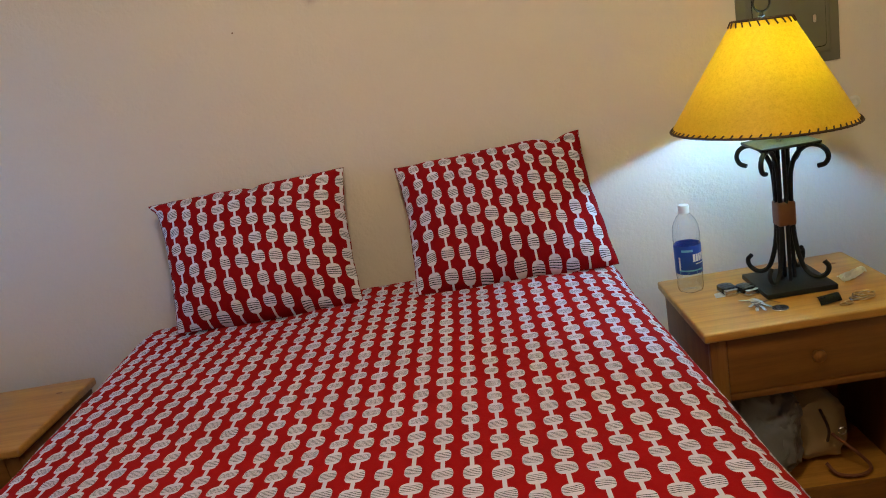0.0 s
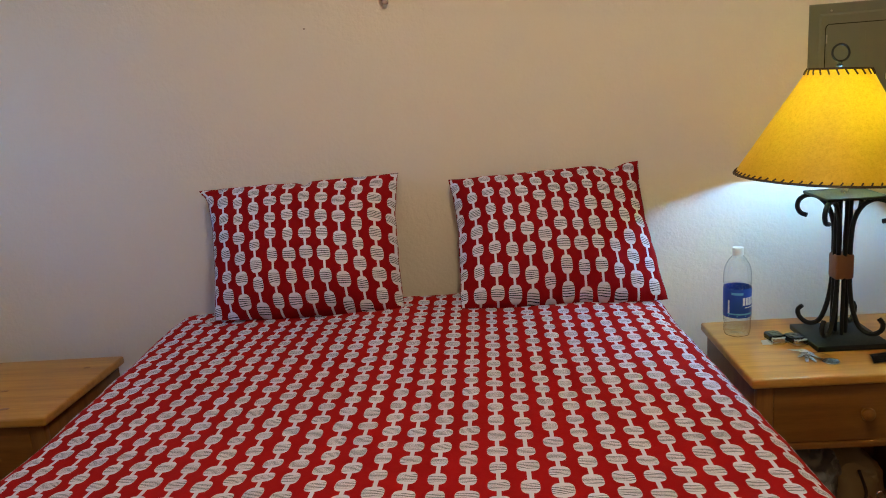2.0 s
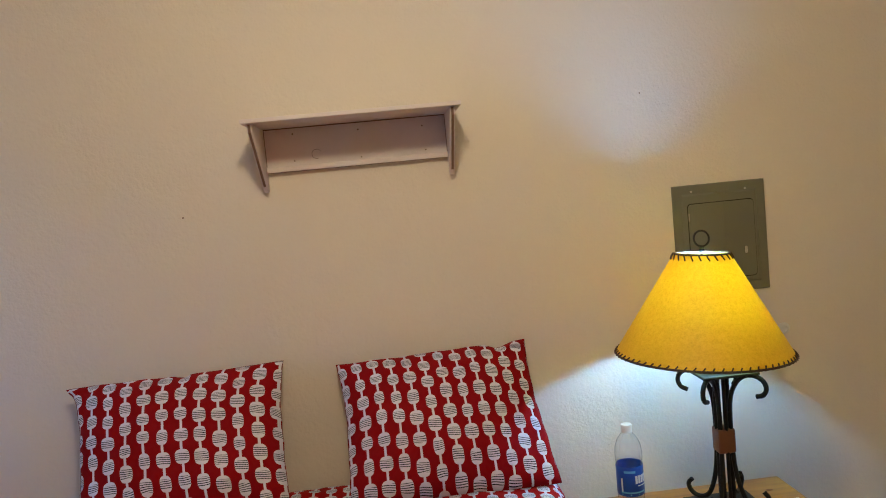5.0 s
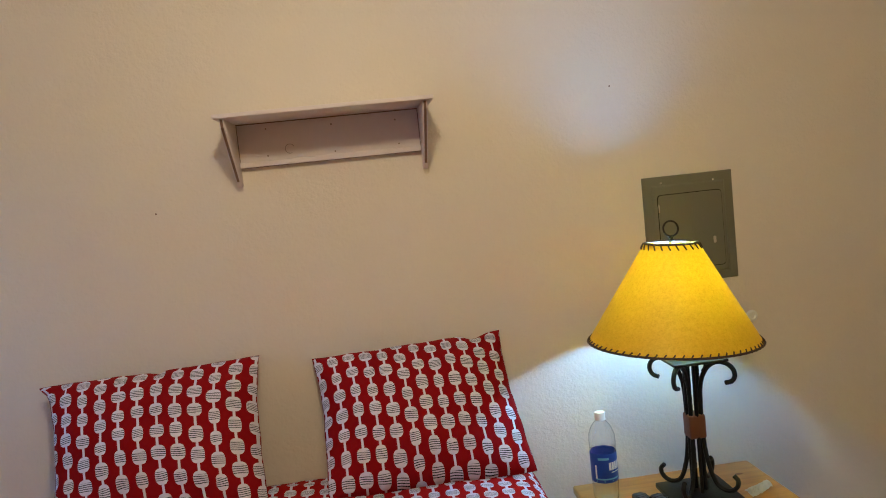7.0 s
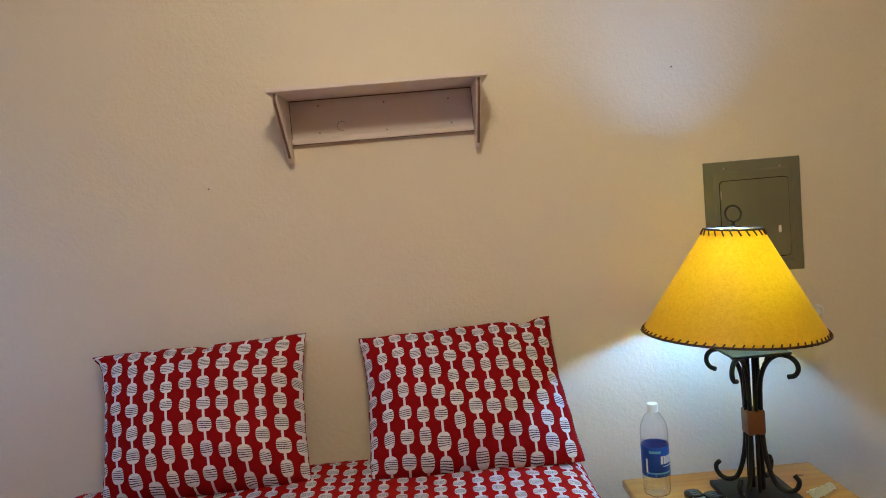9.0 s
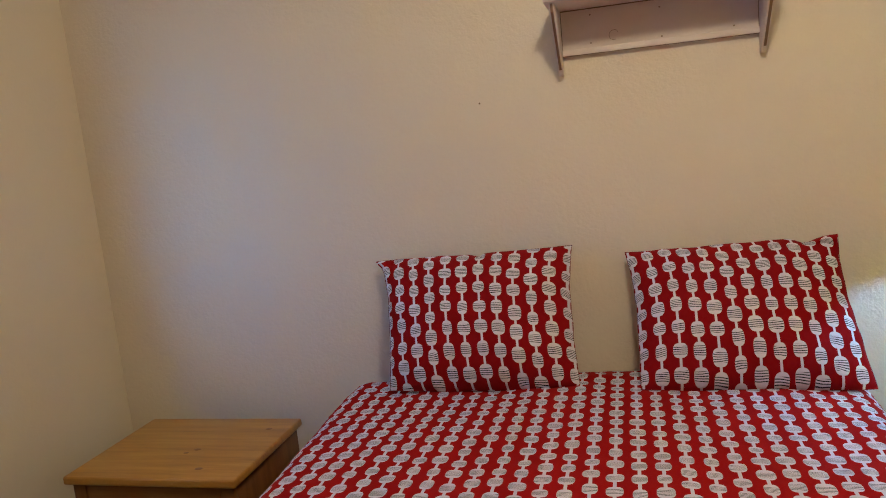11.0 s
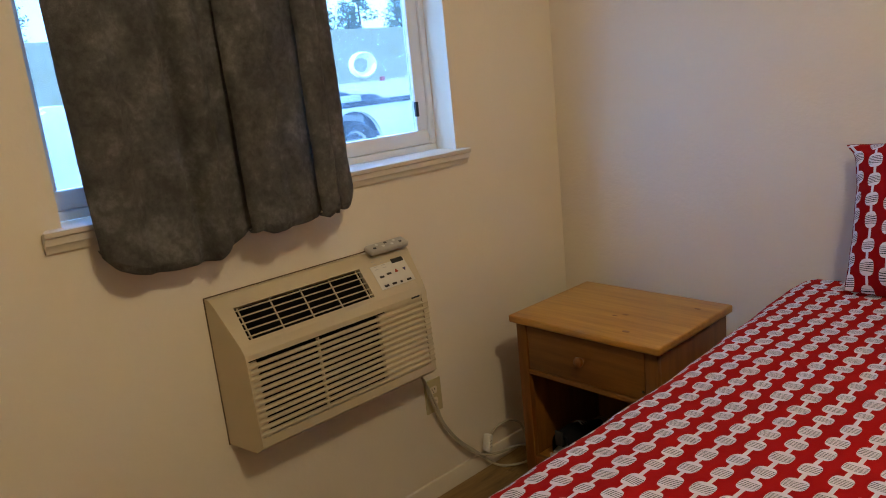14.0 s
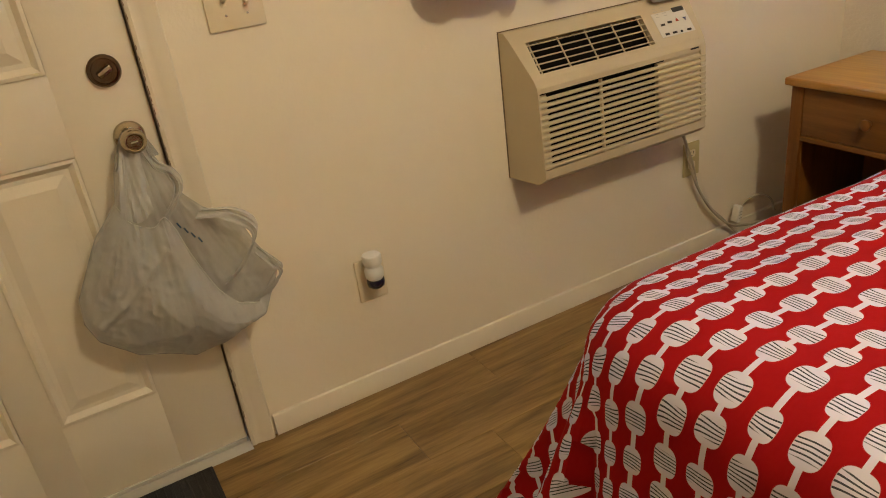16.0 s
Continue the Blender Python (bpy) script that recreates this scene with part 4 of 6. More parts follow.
# chin, then the brow, top strip, cheeks and the solid face beside the vent
body = part("body", prism([(0.002, 0.524), (0.118, 0.524), (0.1465, 0.545), (front_x(0.570), 0.570), (0.11, 0.570), (0.002, 0.540)], "y", yi0, yi1), AC_PLASTIC, ac)
for y_in, y_out in ((AY0 + 0.032, AY0), (AY1 - 0.045, AY1)):
    cheek = bmesh.new()
    sg = 1 if y_in > y_out else -1
    ring_o = [cheek.verts.new((x, y_out + sg * 0.026 * max(0, x - 0.02) / 0.125, z)) for x, z in sec]
    ring_i = [cheek.verts.new((x, y_in, z)) for x, z in sec]
    for k in range(len(sec)):
        cheek.faces.new((ring_o[k], ring_o[(k + 1) % 8], ring_i[(k + 1) % 8], ring_i[k]))
    cheek.faces.new(ring_o)
    cheek.faces.new(ring_i)
    bmesh.ops.bevel(cheek, geom=[e for e in cheek.edges if e.is_manifold and e.calc_face_angle(0) > 0.4], offset=0.006, segments=3, profile=0.5, affect="EDGES")
    part("side_cheek", cheek, AC_PLASTIC, ac)
part("brow", prism([(0.11, 0.786), (front_x(0.786), 0.786), (0.1345, 0.802), (0.124, 0.824), slope(0.115), (slope(0.115)[0] - 0.012, slope(0.115)[1] - 0.009)], "y", yi0, yi1, 0.0012), AC_PLASTIC, ac, smooth=False)
part("top_strip", prism([slope(0.86), (0.042, 0.928), (0.024, 0.945), (0.002, 0.945), (0.002, 0.93), (slope(0.86)[0] - 0.012, slope(0.86)[1] - 0.009)], "y", yi0, yi1), AC_PLASTIC, ac)
for ya, yb in ((VY1, yi1), (yi0, VY0)):
    part("vent_surround", prism([slope(0.1), slope(0.87), (slope(0.87)[0] - 0.012, slope(0.87)[1] - 0.009), (slope(0.1)[0] - 0.012, slope(0.1)[1] - 0.009)], "y", ya, yb), AC_PLASTIC, ac)
# solid near-black filler, standing in for the shaded cavity behind vent and louvres
part("cavity_shade", prism([(0.003, 0.542), (0.126, 0.56), (0.118, 0.79), (0.09, 0.80), (0.02, 0.905), (0.003, 0.925)], "y", AY0 + 0.034, AY1 - 0.046), AC_DARK, ac, smooth=False)
CAULK = varied("brown_caulk_line", (0.07, 0.042, 0.02), (0.22, 0.15, 0.08), 45, 0.8)
part("caulk_gap", rect_frame(0.0005, 0.0035, AY0 - 0.0022, AY1 + 0.0018, 0.522, 0.9478, 0.010, 0), CAULK, ac, smooth=False)
# upper vent: long bars crossed by uprights
for k in range(5):
    s = 0.19 + 0.15 * k
    part("vent_bar", tube([(slope(s, -0.003)[0], VY0 - 0.002, slope(s, -0.003)[1]), (slope(s, -0.003)[0], VY1 + 0.002, slope(s, -0.003)[1])], 0.0020, 6), AC_PLASTIC, body)
for k in range(5):
    yy = VY0 + 0.012 + (VY1 - VY0 - 0.024) * k / 4
    part("vent_upright", tube([(slope(0.1, -0.008)[0], yy, slope(0.1, -0.008)[1]), (slope(0.88, -0.008)[0], yy, slope(0.88, -0.008)[1])], 0.0023, 6), AC_PLASTIC, body)
# front louvres, thirteen rows; open to the left part, closed ribs at the right
LY0, LYM, LY1 = AY0 + 0.052, -1.035, AY1 - 0.024
for k in range(12):
    z = 0.579 + 0.01735 * k
    x = front_x(z)
    prof = [(x - 0.010, z - 0.0012), (x - 0.001, z - 0.0046), (x + 0.0008, z - 0.0025), (x + 0.0002, z + 0.0030), (x - 0.003, z + 0.0040), (x - 0.010, z + 0.0040)]
    part("louvre", prism(prof, "y", AY0 + 0.028, LYM), AC_PLASTIC, body)
    rib = [(x - 0.012, z - 0.0085), (x - 0.0050, z - 0.0080), (x + 0.0012, z - 0.0042), (x + 0.0014, z + 0.0020), (x - 0.0050, z + 0.0070), (x - 0.012, z + 0.0085)]
    part("rib", prism(rib, "y", LYM, LY1), AC_PLASTIC, body)
    part("rib", prism(rib, "y", AY0 + 0.0245, AY0 + 0.056), AC_PLASTIC, body)
zz0, zz1 = 0.566, 0.79
part("divider", prism([(front_x(zz0) - 0.010, zz0), (front_x(zz0) - 0.001, zz0), (front_x(zz1) - 0.001, zz1), (front_x(zz1) - 0.010, zz1)], "y", -1.256, -1.250), AC_PLASTIC, body, smooth=False)
part("rib_backing", prism([(front_x(zz0) - 0.018, zz0), (front_x(zz0) - 0.006, zz0), (front_x(zz1) - 0.006, zz1), (front_x(zz1) - 0.018, zz1)], "y", LYM, AY1 - 0.03), AC_PLASTIC, body, smooth=False)
part("rib_backing", prism([(front_x(zz0) - 0.018, zz0), (front_x(zz0) - 0.006, zz0), (front_x(zz1) - 0.006, zz1), (front_x(zz1) - 0.018, zz1)], "y", AY0 + 0.033, AY0 + 0.055), AC_PLASTIC, body, smooth=False)
part("front_seam", prism([(front_x(0.786) + 0.0004, 0.7845), (front_x(0.786) + 0.0004, 0.7875), (front_x(0.786) - 0.003, 0.7875), (front_x(0.786) - 0.003, 0.7845)], "y", AY0 + 0.03, LYM + 0.02), AC_DARK, body, smooth=False)


def on_slope(y, s, w, h, t, lift=0.0):
    """The pose and size of a flat piece lying on the sloping face."""
    x, z = slope(s, lift)
    ang = math.atan2(0.082, 0.104)
    m = Matrix.Translation((x, y, z)) @ Matrix.Rotation(math.pi / 2 - ang, 4, "Y")
    bm = bx(-h / 2, h / 2, -w / 2, w / 2, 0, t, min(t, 0.0015) * 0.6, 1)
    bm.transform(m)
    return bm


label_plate = part("control_label", on_slope(-0.925, 0.50, 0.135, 0.082, 0.0012), AC_LABEL, body, "white control label with buttons and a display")
part("display", on_slope(-0.885, 0.80, 0.046, 0.015, 0.0022, 0.0002), BLACK, label_plate)
for yy, s in ((-0.968, 0.50), (-0.938, 0.53), (-0.968, 0.26), (-0.938, 0.26), (-0.911, 0.25), (-0.880, 0.25)):
    part("button", on_slope(yy, s, 0.017 if abs(yy + 0.911) > 0.001 else 0.008, 0.007, 0.0024, 0.0003), BLACK, label_plate)
for yy, mat in ((-0.908, varied("red_mark", (0.4, 0.05, 0.02), (0.5, 0.07, 0.03), 30)), (-0.876, varied("blue_mark", (0.04, 0.04, 0.12), (0.06, 0.06, 0.18), 30))):
    x, z = slope(0.54, 0.0012)
    tri = lathe([(0, 0), (0.008, 0), (0.007, 0.001), (0, 0.001)], 3, Matrix.Translation((x, yy, z)) @ Matrix.Rotation(math.pi / 2 - math.atan2(0.082, 0.104), 4, "Y") @ Matrix.Rotation(radians(180 if yy < -0.9 else 0), 4, "Z"), cap=False)
    part("arrow_button", tri, mat, label_plate, smooth=False)
for k in range(8):
    part("small_print", on_slope(-0.972 + 0.030 * (k // 4), 0.92 - 0.07 * (k % 4), 0.014, 0.0017, 0.0004, 0.0012), GREY_PL, label_plate, smooth=False)
part("brand_mark", prism(rounded(-0.905, -0.872, 0.7955, 0.8005, 0.002), "x", 0.1335, 0.1358), BLACK, body, smooth=False)

# ---- curtain ----
HEM = [(-1.748, 1.130), (-1.738, 1.110), (-1.718, 1.092), (-1.69, 1.078), (-1.65, 1.066), (-1.58, 1.058), (-1.48, 1.062), (-1.40, 1.100), (-1.37, 1.118), (-1.345, 1.105), (-1.27, 1.108), (-1.17, 1.112), (-1.148, 1.128), (-1.125, 1.112), (-1.085, 1.118), (-1.065, 1.138), (-1.05, 1.150), (-1.035, 1.165)]


def hem_at(y):
    for (ya, za), (yb, zb) in zip(HEM, HEM[1:]):
        if y <= yb:
            return za + (zb - za) * max(0, y - ya) / (yb - ya)
    return HEM[-1][1]


def fold(d, w):
    return math.exp(-(d / w) ** 2)


def curtain_lap(ya, yb, base, creases_, edge, tuck, seed):
    """One lap of the hanging cloth from ya to yb: a rolled leading edge, soft creases, an end tucked behind the next lap."""
    def at(u, v):
        yl = ya + (yb - ya) * u
        h = hem_at(yl) + 0.014
        z = 2.18 + (h - 2.18) * min(1.0, v / 0.94)
        y = yl + (1 - v) * (-0.024 + 0.041 * (yl + 1.748))
        sway = 0.012 * (1 - v)
        x = base + 0.010 * math.sin(yl * 30 + seed + 1.5 * v)
        for yc, depth, w in creases_:
            x += depth * fold(yl - yc + sway * math.sin(yc * 40), w)
        d, e = yl - ya, yb - yl
        if d < edge:
            x -= edge * (1 - math.sqrt(max(0.0, 1 - (1 - d / edge) ** 2)))
        if e < tuck:
            x -= 0.9 * tuck * (1 - e / tuck) ** 1.6
        full = min(1.0, d / 0.02) * min(1.0, e / 0.02)
        x += 0.007 * noise.noise((yl * 9 + seed, v * 5, 2.0)) + 0.0035 * noise.noise((yl * 40, v * 24, 5.0 + seed)) + 0.0016 * noise.noise((yl * 110, v * 80, 8.0))
        if v > 0.94:
            t = (v - 0.94) / 0.06 * math.pi
            r = 0.008 + 0.010 * full
            x += r * (math.cos(t) - 1) + 0.004 * math.sin(t)
            z -= r * math.sin(t) * 0.9
        elif v > 0.88:
            x += 0.006 * math.sin((v - 0.88) / 0.06 * math.pi / 2)
        return max(x, 0.036), y, z
    return at


cur = sheet(curtain_lap(-1.748, -1.20, 0.096, ((-1.508, -0.030, 0.016), (-1.47, 0.014, 0.03), (-1.63, -0.016, 0.022), (-1.43, -0.008, 0.012)), 0.034, 0.03, 0.5), 180, 140, None, 0.005)
merge(cur, sheet(curtain_lap(-1.392, -1.075, 0.146, ((-1.33, 0.006, 0.03), (-1.275, -0.010, 0.018), (-1.235, 0.008, 0.02), (-1.120, -0.090, 0.055)), 0.024, 0.03, 2.1), 110, 140, None, 0.005))
merge(cur, sheet(curtain_lap(-1.192, -1.045, 0.152, ((-1.15, 0.008, 0.02), (-1.07, -0.065, 0.045)), 0.020, 0.03, 4.0), 60, 140, None, 0.005))
merge(cur, sheet(curtain_lap(-1.115, -1.040, 0.136, ((-1.035, -0.030, 0.035),), 0.016, 0.03, 5.3), 36, 140, None, 0.005))
# unseen backing lap, added to stop window light leaking through the cloth
merge(cur, sheet(curtain_lap(-1.740, -1.26, 0.064, ((-1.5, -0.012, 0.03),), 0.02, 0.02, 7.7), 60, 60, None, 0.004))
curt = tagged(part("curtain", cur, PLUSH), "dark grey plush blanket-like curtain hanging in front of the window", "curtain")
rod = thing("curtain_rod", (0.06, -1.2, 2.19), "thin dark curtain rod above the window", "curtain rod")
part("rod", tube([(0.06, -1.95, 2.185), (0.06, -0.38, 2.185)], 0.009, 12), IRON, rod)
for yy in (-1.9, -0.43):
    part("bracket", tube([(0.0, yy, 2.185), (0.06, yy, 2.185)], 0.006, 8), IRON, rod)

# ---- things on the right nightstand ----
NZ = 0.6445
bottle = thing("water_bottle", (2.682, -0.195, NZ), "clear plastic water bottle with blue label and white cap, mostly drained", "bottle")
BM = Matrix.Translation((2.682, -0.195, NZ))
outer = [(0.0, 0.004), (0.018, 0.002), (0.026, 0.0), (0.034, 0.004), (0.0375, 0.014), (0.038, 0.028), (0.0365, 0.038), (0.038, 0.050), (0.0385, 0.062), (0.0385, 0.150), (0.0375, 0.154), (0.0388, 0.160), (0.0388, 0.184), (0.0372, 0.199), (0.032, 0.215), (0.023, 0.230), (0.0155, 0.238), (0.0135, 0.246), (0.0135, 0.258)]
inner = [(max(r - 0.0008, 0), z + (0.0012 if k < 4 else 0)) for k, (r, z) in enumerate(outer)]
hull_bm = lathe(outer + inner[::-1], 60, cap=False)
for v in hull_bm.verts:
    # five-lobed foot and three shallow grips above it
    if v.co.z < 0.045:
        k = 1 - 0.10 * (1 - v.co.z / 0.045) * (0.5 + 0.5 * math.cos(5 * math.atan2(v.co.y, v.co.x)))
        v.co.x, v.co.y = v.co.x * k, v.co.y * k
hull_bm.transform(BM)
hull = part("bottle_wall", hull_bm, PET, bottle)
hull.visible_shadow = False
part("cap", lathe([(0, 0.241), (0.0155, 0.241), (0.0158, 0.244), (0.0152, 0.246), (0.0155, 0.262), (0.0148, 0.264), (0, 0.2645)], 28, BM, cap=False), WHITE_PL, bottle, "white screw cap")
BLUE = varied("blue_label_print", (0.006, 0.045, 0.30), (0.012, 0.075, 0.42), 30, 0.35)
label = part("label", lathe([(0.0388, 0.062), (0.0391, 0.0625), (0.0391, 0.1475), (0.0388, 0.148)], 40, BM, cap=False), BLUE, bottle, "blue paper label with white print")
PRINT = varied("white_label_print", (0.75, 0.77, 0.8), (0.82, 0.84, 0.86), 30, 0.4)
CYAN = varied("light_blue_label_band", (0.10, 0.38, 0.60), (0.2, 0.5, 0.7), 40, 0.4)


def band(a0, a1, z0, z1, mat, name):
    n = 10
    bm = sheet(lambda u, v: (2.682 + 0.0394 * math.cos(radians(a0 + (a1 - a0) * u)), -0.195 + 0.0394 * math.sin(radians(a0 + (a1 - a0) * u)), NZ + z0 + (z1 - z0) * v), n, 1)
    return part(name, bm, mat, label)


band(-180, 180, 0.0655, 0.0695, CYAN, "wave_band")
for k in range(5):
    a = -86 + 13 * k
    band(a, a + 10.5, 0.100, 0.123, PRINT, "print_bar")
band(-76, -28, 0.092, 0.0945, PRINT, "print_bar")
band(-148, -140, 0.075, 0.115, PRINT, "print_bar")
band(-132, -84, 0.131, 0.138, CYAN, "print_bar")
band(-150, -40, 0.0715, 0.076, CYAN, "wave_band")

FOB = varied("glossy_black_fob", (0.005, 0.005, 0.006), (0.008, 0.008, 0.009), 40, 0.22, spec=0.4)


def fob(x, y, ang):
    ob = thing("key_fob", (x, y, NZ), "glossy black car key fob with chrome rim, on the nightstand", "key fob", "car key fobs")
    m = Matrix.Translation((x, y, NZ)) @ Matrix.Rotation(radians(ang), 4, "Z")
    rim = prism(rounded(-0.022, 0.022, -0.034, 0.034, 0.014), "z", 0.0002, 0.007, 0.001)
    rim.transform(m)
    part("chrome_rim", rim, SILVER, ob)
    end = prism(rounded(-0.0195, 0.0195, -0.0315, -0.012, 0.009), "z", 0.0062, 0.0172, 0.002)
    end.transform(m)
    part("chrome_end", end, SILVER, ob)
    top = prism(rounded(-0.0205, 0.0205, -0.0150, 0.0322, 0.0095), "z", 0.0065, 0.0195, 0.003)
    top.transform(m)
    body = part("casing", top, FOB, ob)
    for k in range(3):
        b = prism(rounded(-0.011, 0.011, -0.010 + 0.012 * k, -0.001 + 0.012 * k, 0.003), "z", 0.0194, 0.0202)
        b.transform(m)
        part("button", b, BLACK, body)
    loop = tube([(0.005 * math.cos(t), 0.032 + 0.005 * math.sin(t), 0.006) for t in (2 * math.pi * k / 16 for k in range(16))], 0.0012, 6, True)
    loop.transform(m)
    part("ring", loop, SILVER, ob)
    return ob


fob(2.766, -0.262, 6)
fob(2.814, -0.285, 14)
paper = sheet(lambda u, v: (2.722 + 0.03 * u + 0.006 * v, -0.292 + 0.034 * v, NZ + 0.0012 + 0.002 * math.sin(3 * u) * v), 6, 6, None, 0.0004)
tagged(part("paper_tag", paper, PRINT), "small white paper tag lying on the nightstand", "tag")

ring_ob = thing("key_ring", (2.81, -0.40, NZ), "bunch of worn metal keys with a round steel tag", "keys")
part("split_ring", tube([(2.806 + 0.014 * math.cos(t), -0.372 + 0.014 * math.sin(t), NZ + 0.003) for t in (2 * math.pi * k / 24 for k in range(24))], 0.0013, 6, True), SILVER, ring_ob)
for k, (ang, ln) in enumerate(((-112, 0.05), (-92, 0.055), (-70, 0.048), (-135, 0.042), (160, 0.04))):
    key = prism(rounded(-0.010, 0.010, -0.003, 0.017, 0.008), "z", 0, 0.002)
    blade = [(-0.0035, 0.015), (0.0035, 0.015), (0.0038, ln * 0.55), (0.0022, ln * 0.62), (0.0040, ln * 0.7), (0.0024, ln * 0.8), (0.0038, ln * 0.88), (0.0, ln), (-0.0035, ln * 0.93)]
    merge(key, prism(blade, "z", 0.0002, 0.0018))
    key.transform(Matrix.Translation((2.806, -0.376, NZ + 0.0008 + 0.0021 * k)) @ Matrix.Rotation(radians(ang - 90), 4, "Z") @ Matrix.Diagonal((1.25, 1.2, 1, 1)))
    part("key", key, SILVER, ring_ob, smooth=False)
part("round_tag", lathe([(0, 0), (0.021, 0), (0.0215, 0.001), (0.0205, 0.0022), (0, 0.0022)], 28, Matrix.Translation((2.845, -0.432, NZ + 0.0006)), cap=False), SILVER, ring_ob)
part("strap", sheet(lambda u, v: (2.812 + 0.045 * u, -0.384 - 0.026 * u + 0.009 * v, NZ + 0.004 + 0.006 * math.sin(math.pi * u)), 10, 2, None, 0.0016), LEATHER, ring_ob)

case = sheet(lambda u, v: (2.938 + 0.058 * u + 0.008 * v, -0.462 + 0.05 * v + 0.006 * u, NZ + 0.002 + 0.011 * math.sin(math.pi * v * 0.9) + 0.004 * u), 12, 12, None, 0.003)
tagged(part("leather_case", case, FOB), "small curved black leather pouch on the nightstand", "pouch")

jew = thing("bracelet", (3.045, -0.452, NZ), "gold and silver bracelet and rings on the nightstand", "bracelet")
GOLD = varied("worn_gold", (0.55, 0.36, 0.16), (0.7, 0.5, 0.25), 80, 0.28, 0.1, 300, 1.0)
for k in range(4):
    part("strand", tube([(3.050 + (0.031 - 0.002 * k) * math.cos(t) + 0.002 * k, -0.449 + (0.015 + 0.001 * k) * math.sin(t), NZ + 0.003 + 0.0035 * k + 0.0015 * math.sin(5 * t + k)) for t in (2 * math.pi * j / 30 for j in range(30))], 0.0022, 6, True), GOLD if k % 2 else SILVER, jew)
for dx in (0.0, 0.013):
    part("ring", tube([(2.992 + dx + 0.0095 * math.cos(t), -0.472 + 0.0095 * math.sin(t), NZ + 0.002 + 0.003 * (dx > 0)) for t in (2 * math.pi * j / 22 for j in range(22))], 0.0018, 6, True), GOLD, jew)
FOIL = varied("crumpled_foil_paper", (0.74, 0.74, 0.72), (0.83, 0.83, 0.81), 70, 0.4, 0.6, 90)
wrapper = sheet(lambda u, v: (3.062 + 0.078 * u, -0.335 + 0.045 * v + 0.03 * u, NZ + 0.003 + 0.014 * abs(math.sin(2.3 * v + 0.6 * u)) * (0.3 + u) + 0.010 * abs(noise.noise((u * 5, v * 5, 3))) + 0.004 * noise.noise((u * 14, v * 14, 1))), 18, 14, None, 0.0006)
tagged(part("paper_wrapper", wrapper, FOIL), "crumpled pale paper wrapper on the nightstand", "wrapper")

# ---- things in the nightstands ----
SZ = 0.1095
grey_bag = thing("plastic_sack", (2.77, -0.34, SZ), "crumpled grey plastic sack stuffed on the nightstand shelf", "bag")
SACK = film_plastic("grey_sack_film", (0.20, 0.197, 0.19), 0.12)


def lump(cx, cy, cz, rx, ry, rz, seed, rough=0.16, sub=4, power=0.8):
    bm = bmesh.new()
    bmesh.ops.create_icosphere(bm, subdivisions=sub, radius=1)
    for v in bm.verts:
        d = v.co.copy()
        k = 1 + rough * noise.noise(d * 1.6 + Vector((seed, 0, 0))) + rough * 0.7 * abs(noise.noise(d * 3.7 + Vector((0, seed, 0)))) + rough * 0.25 * noise.noise(d * 9 + Vector((0, 0, seed)))
        d = Vector([math.copysign(abs(c) ** power, c) for c in d]) * k
        v.co = (cx + d.x * rx, cy + d.y * ry, max(cz + d.z * rz, cz - rz * 0.98))
    return bm


part("sack_body", lump(2.788, -0.335, SZ + 0.142, 0.118, 0.125, 0.138, 3.3, 0.20, 5), SACK, grey_bag)
TAN = varied("cream_handbag_leather", (0.40, 0.29, 0.15), (0.5, 0.37, 0.2), 14, 0.5, 0.25, 200)
handbag = thing("handbag", (2.93, -0.33, SZ), "cream leather handbag with brown strap lying on the shelf", "handbag")
bag_b = lump(2.965, -0.265, SZ + 0.095, 0.085, 0.10, 0.095, 8.1, 0.14, 4, 0.55)
hb = part("handbag_body", bag_b, TAN, handbag)
part("strap", tube(smooth_line([(2.98, -0.40, SZ + 0.115), (3.035, -0.42, SZ + 0.06), (3.07, -0.43, SZ + 0.012), (3.03, -0.455, SZ + 0.008), (2.975, -0.44, SZ + 0.010), (2.955, -0.41, SZ + 0.03)], 6), 0.0048, 8), LEATHER, handbag)
part("buckle_ring", tube([(3.005 + 0.011 * math.cos(t), -0.408, SZ + 0.125 + 0.011 * math.sin(t)) for t in (2 * math.pi * j / 18 for j in range(18))], 0.0025, 6, True), SILVER, handbag)
part("seam_strap", tube(smooth_line([(2.955, -0.385, SZ + 0.19), (2.972, -0.397, SZ + 0.13), (2.968, -0.395, SZ + 0.09)], 5), 0.004, 6), LACE, handbag)

SHOE_UP = varied("black_knit_shoe", (0.008, 0.008, 0.010), (0.02, 0.02, 0.024), 60, 0.8, 0.5, 260)
SOLE = varied("pale_rubber_sole", (0.5, 0.47, 0.4), (0.58, 0.55, 0.47), 30, 0.6, 0.2, 200)


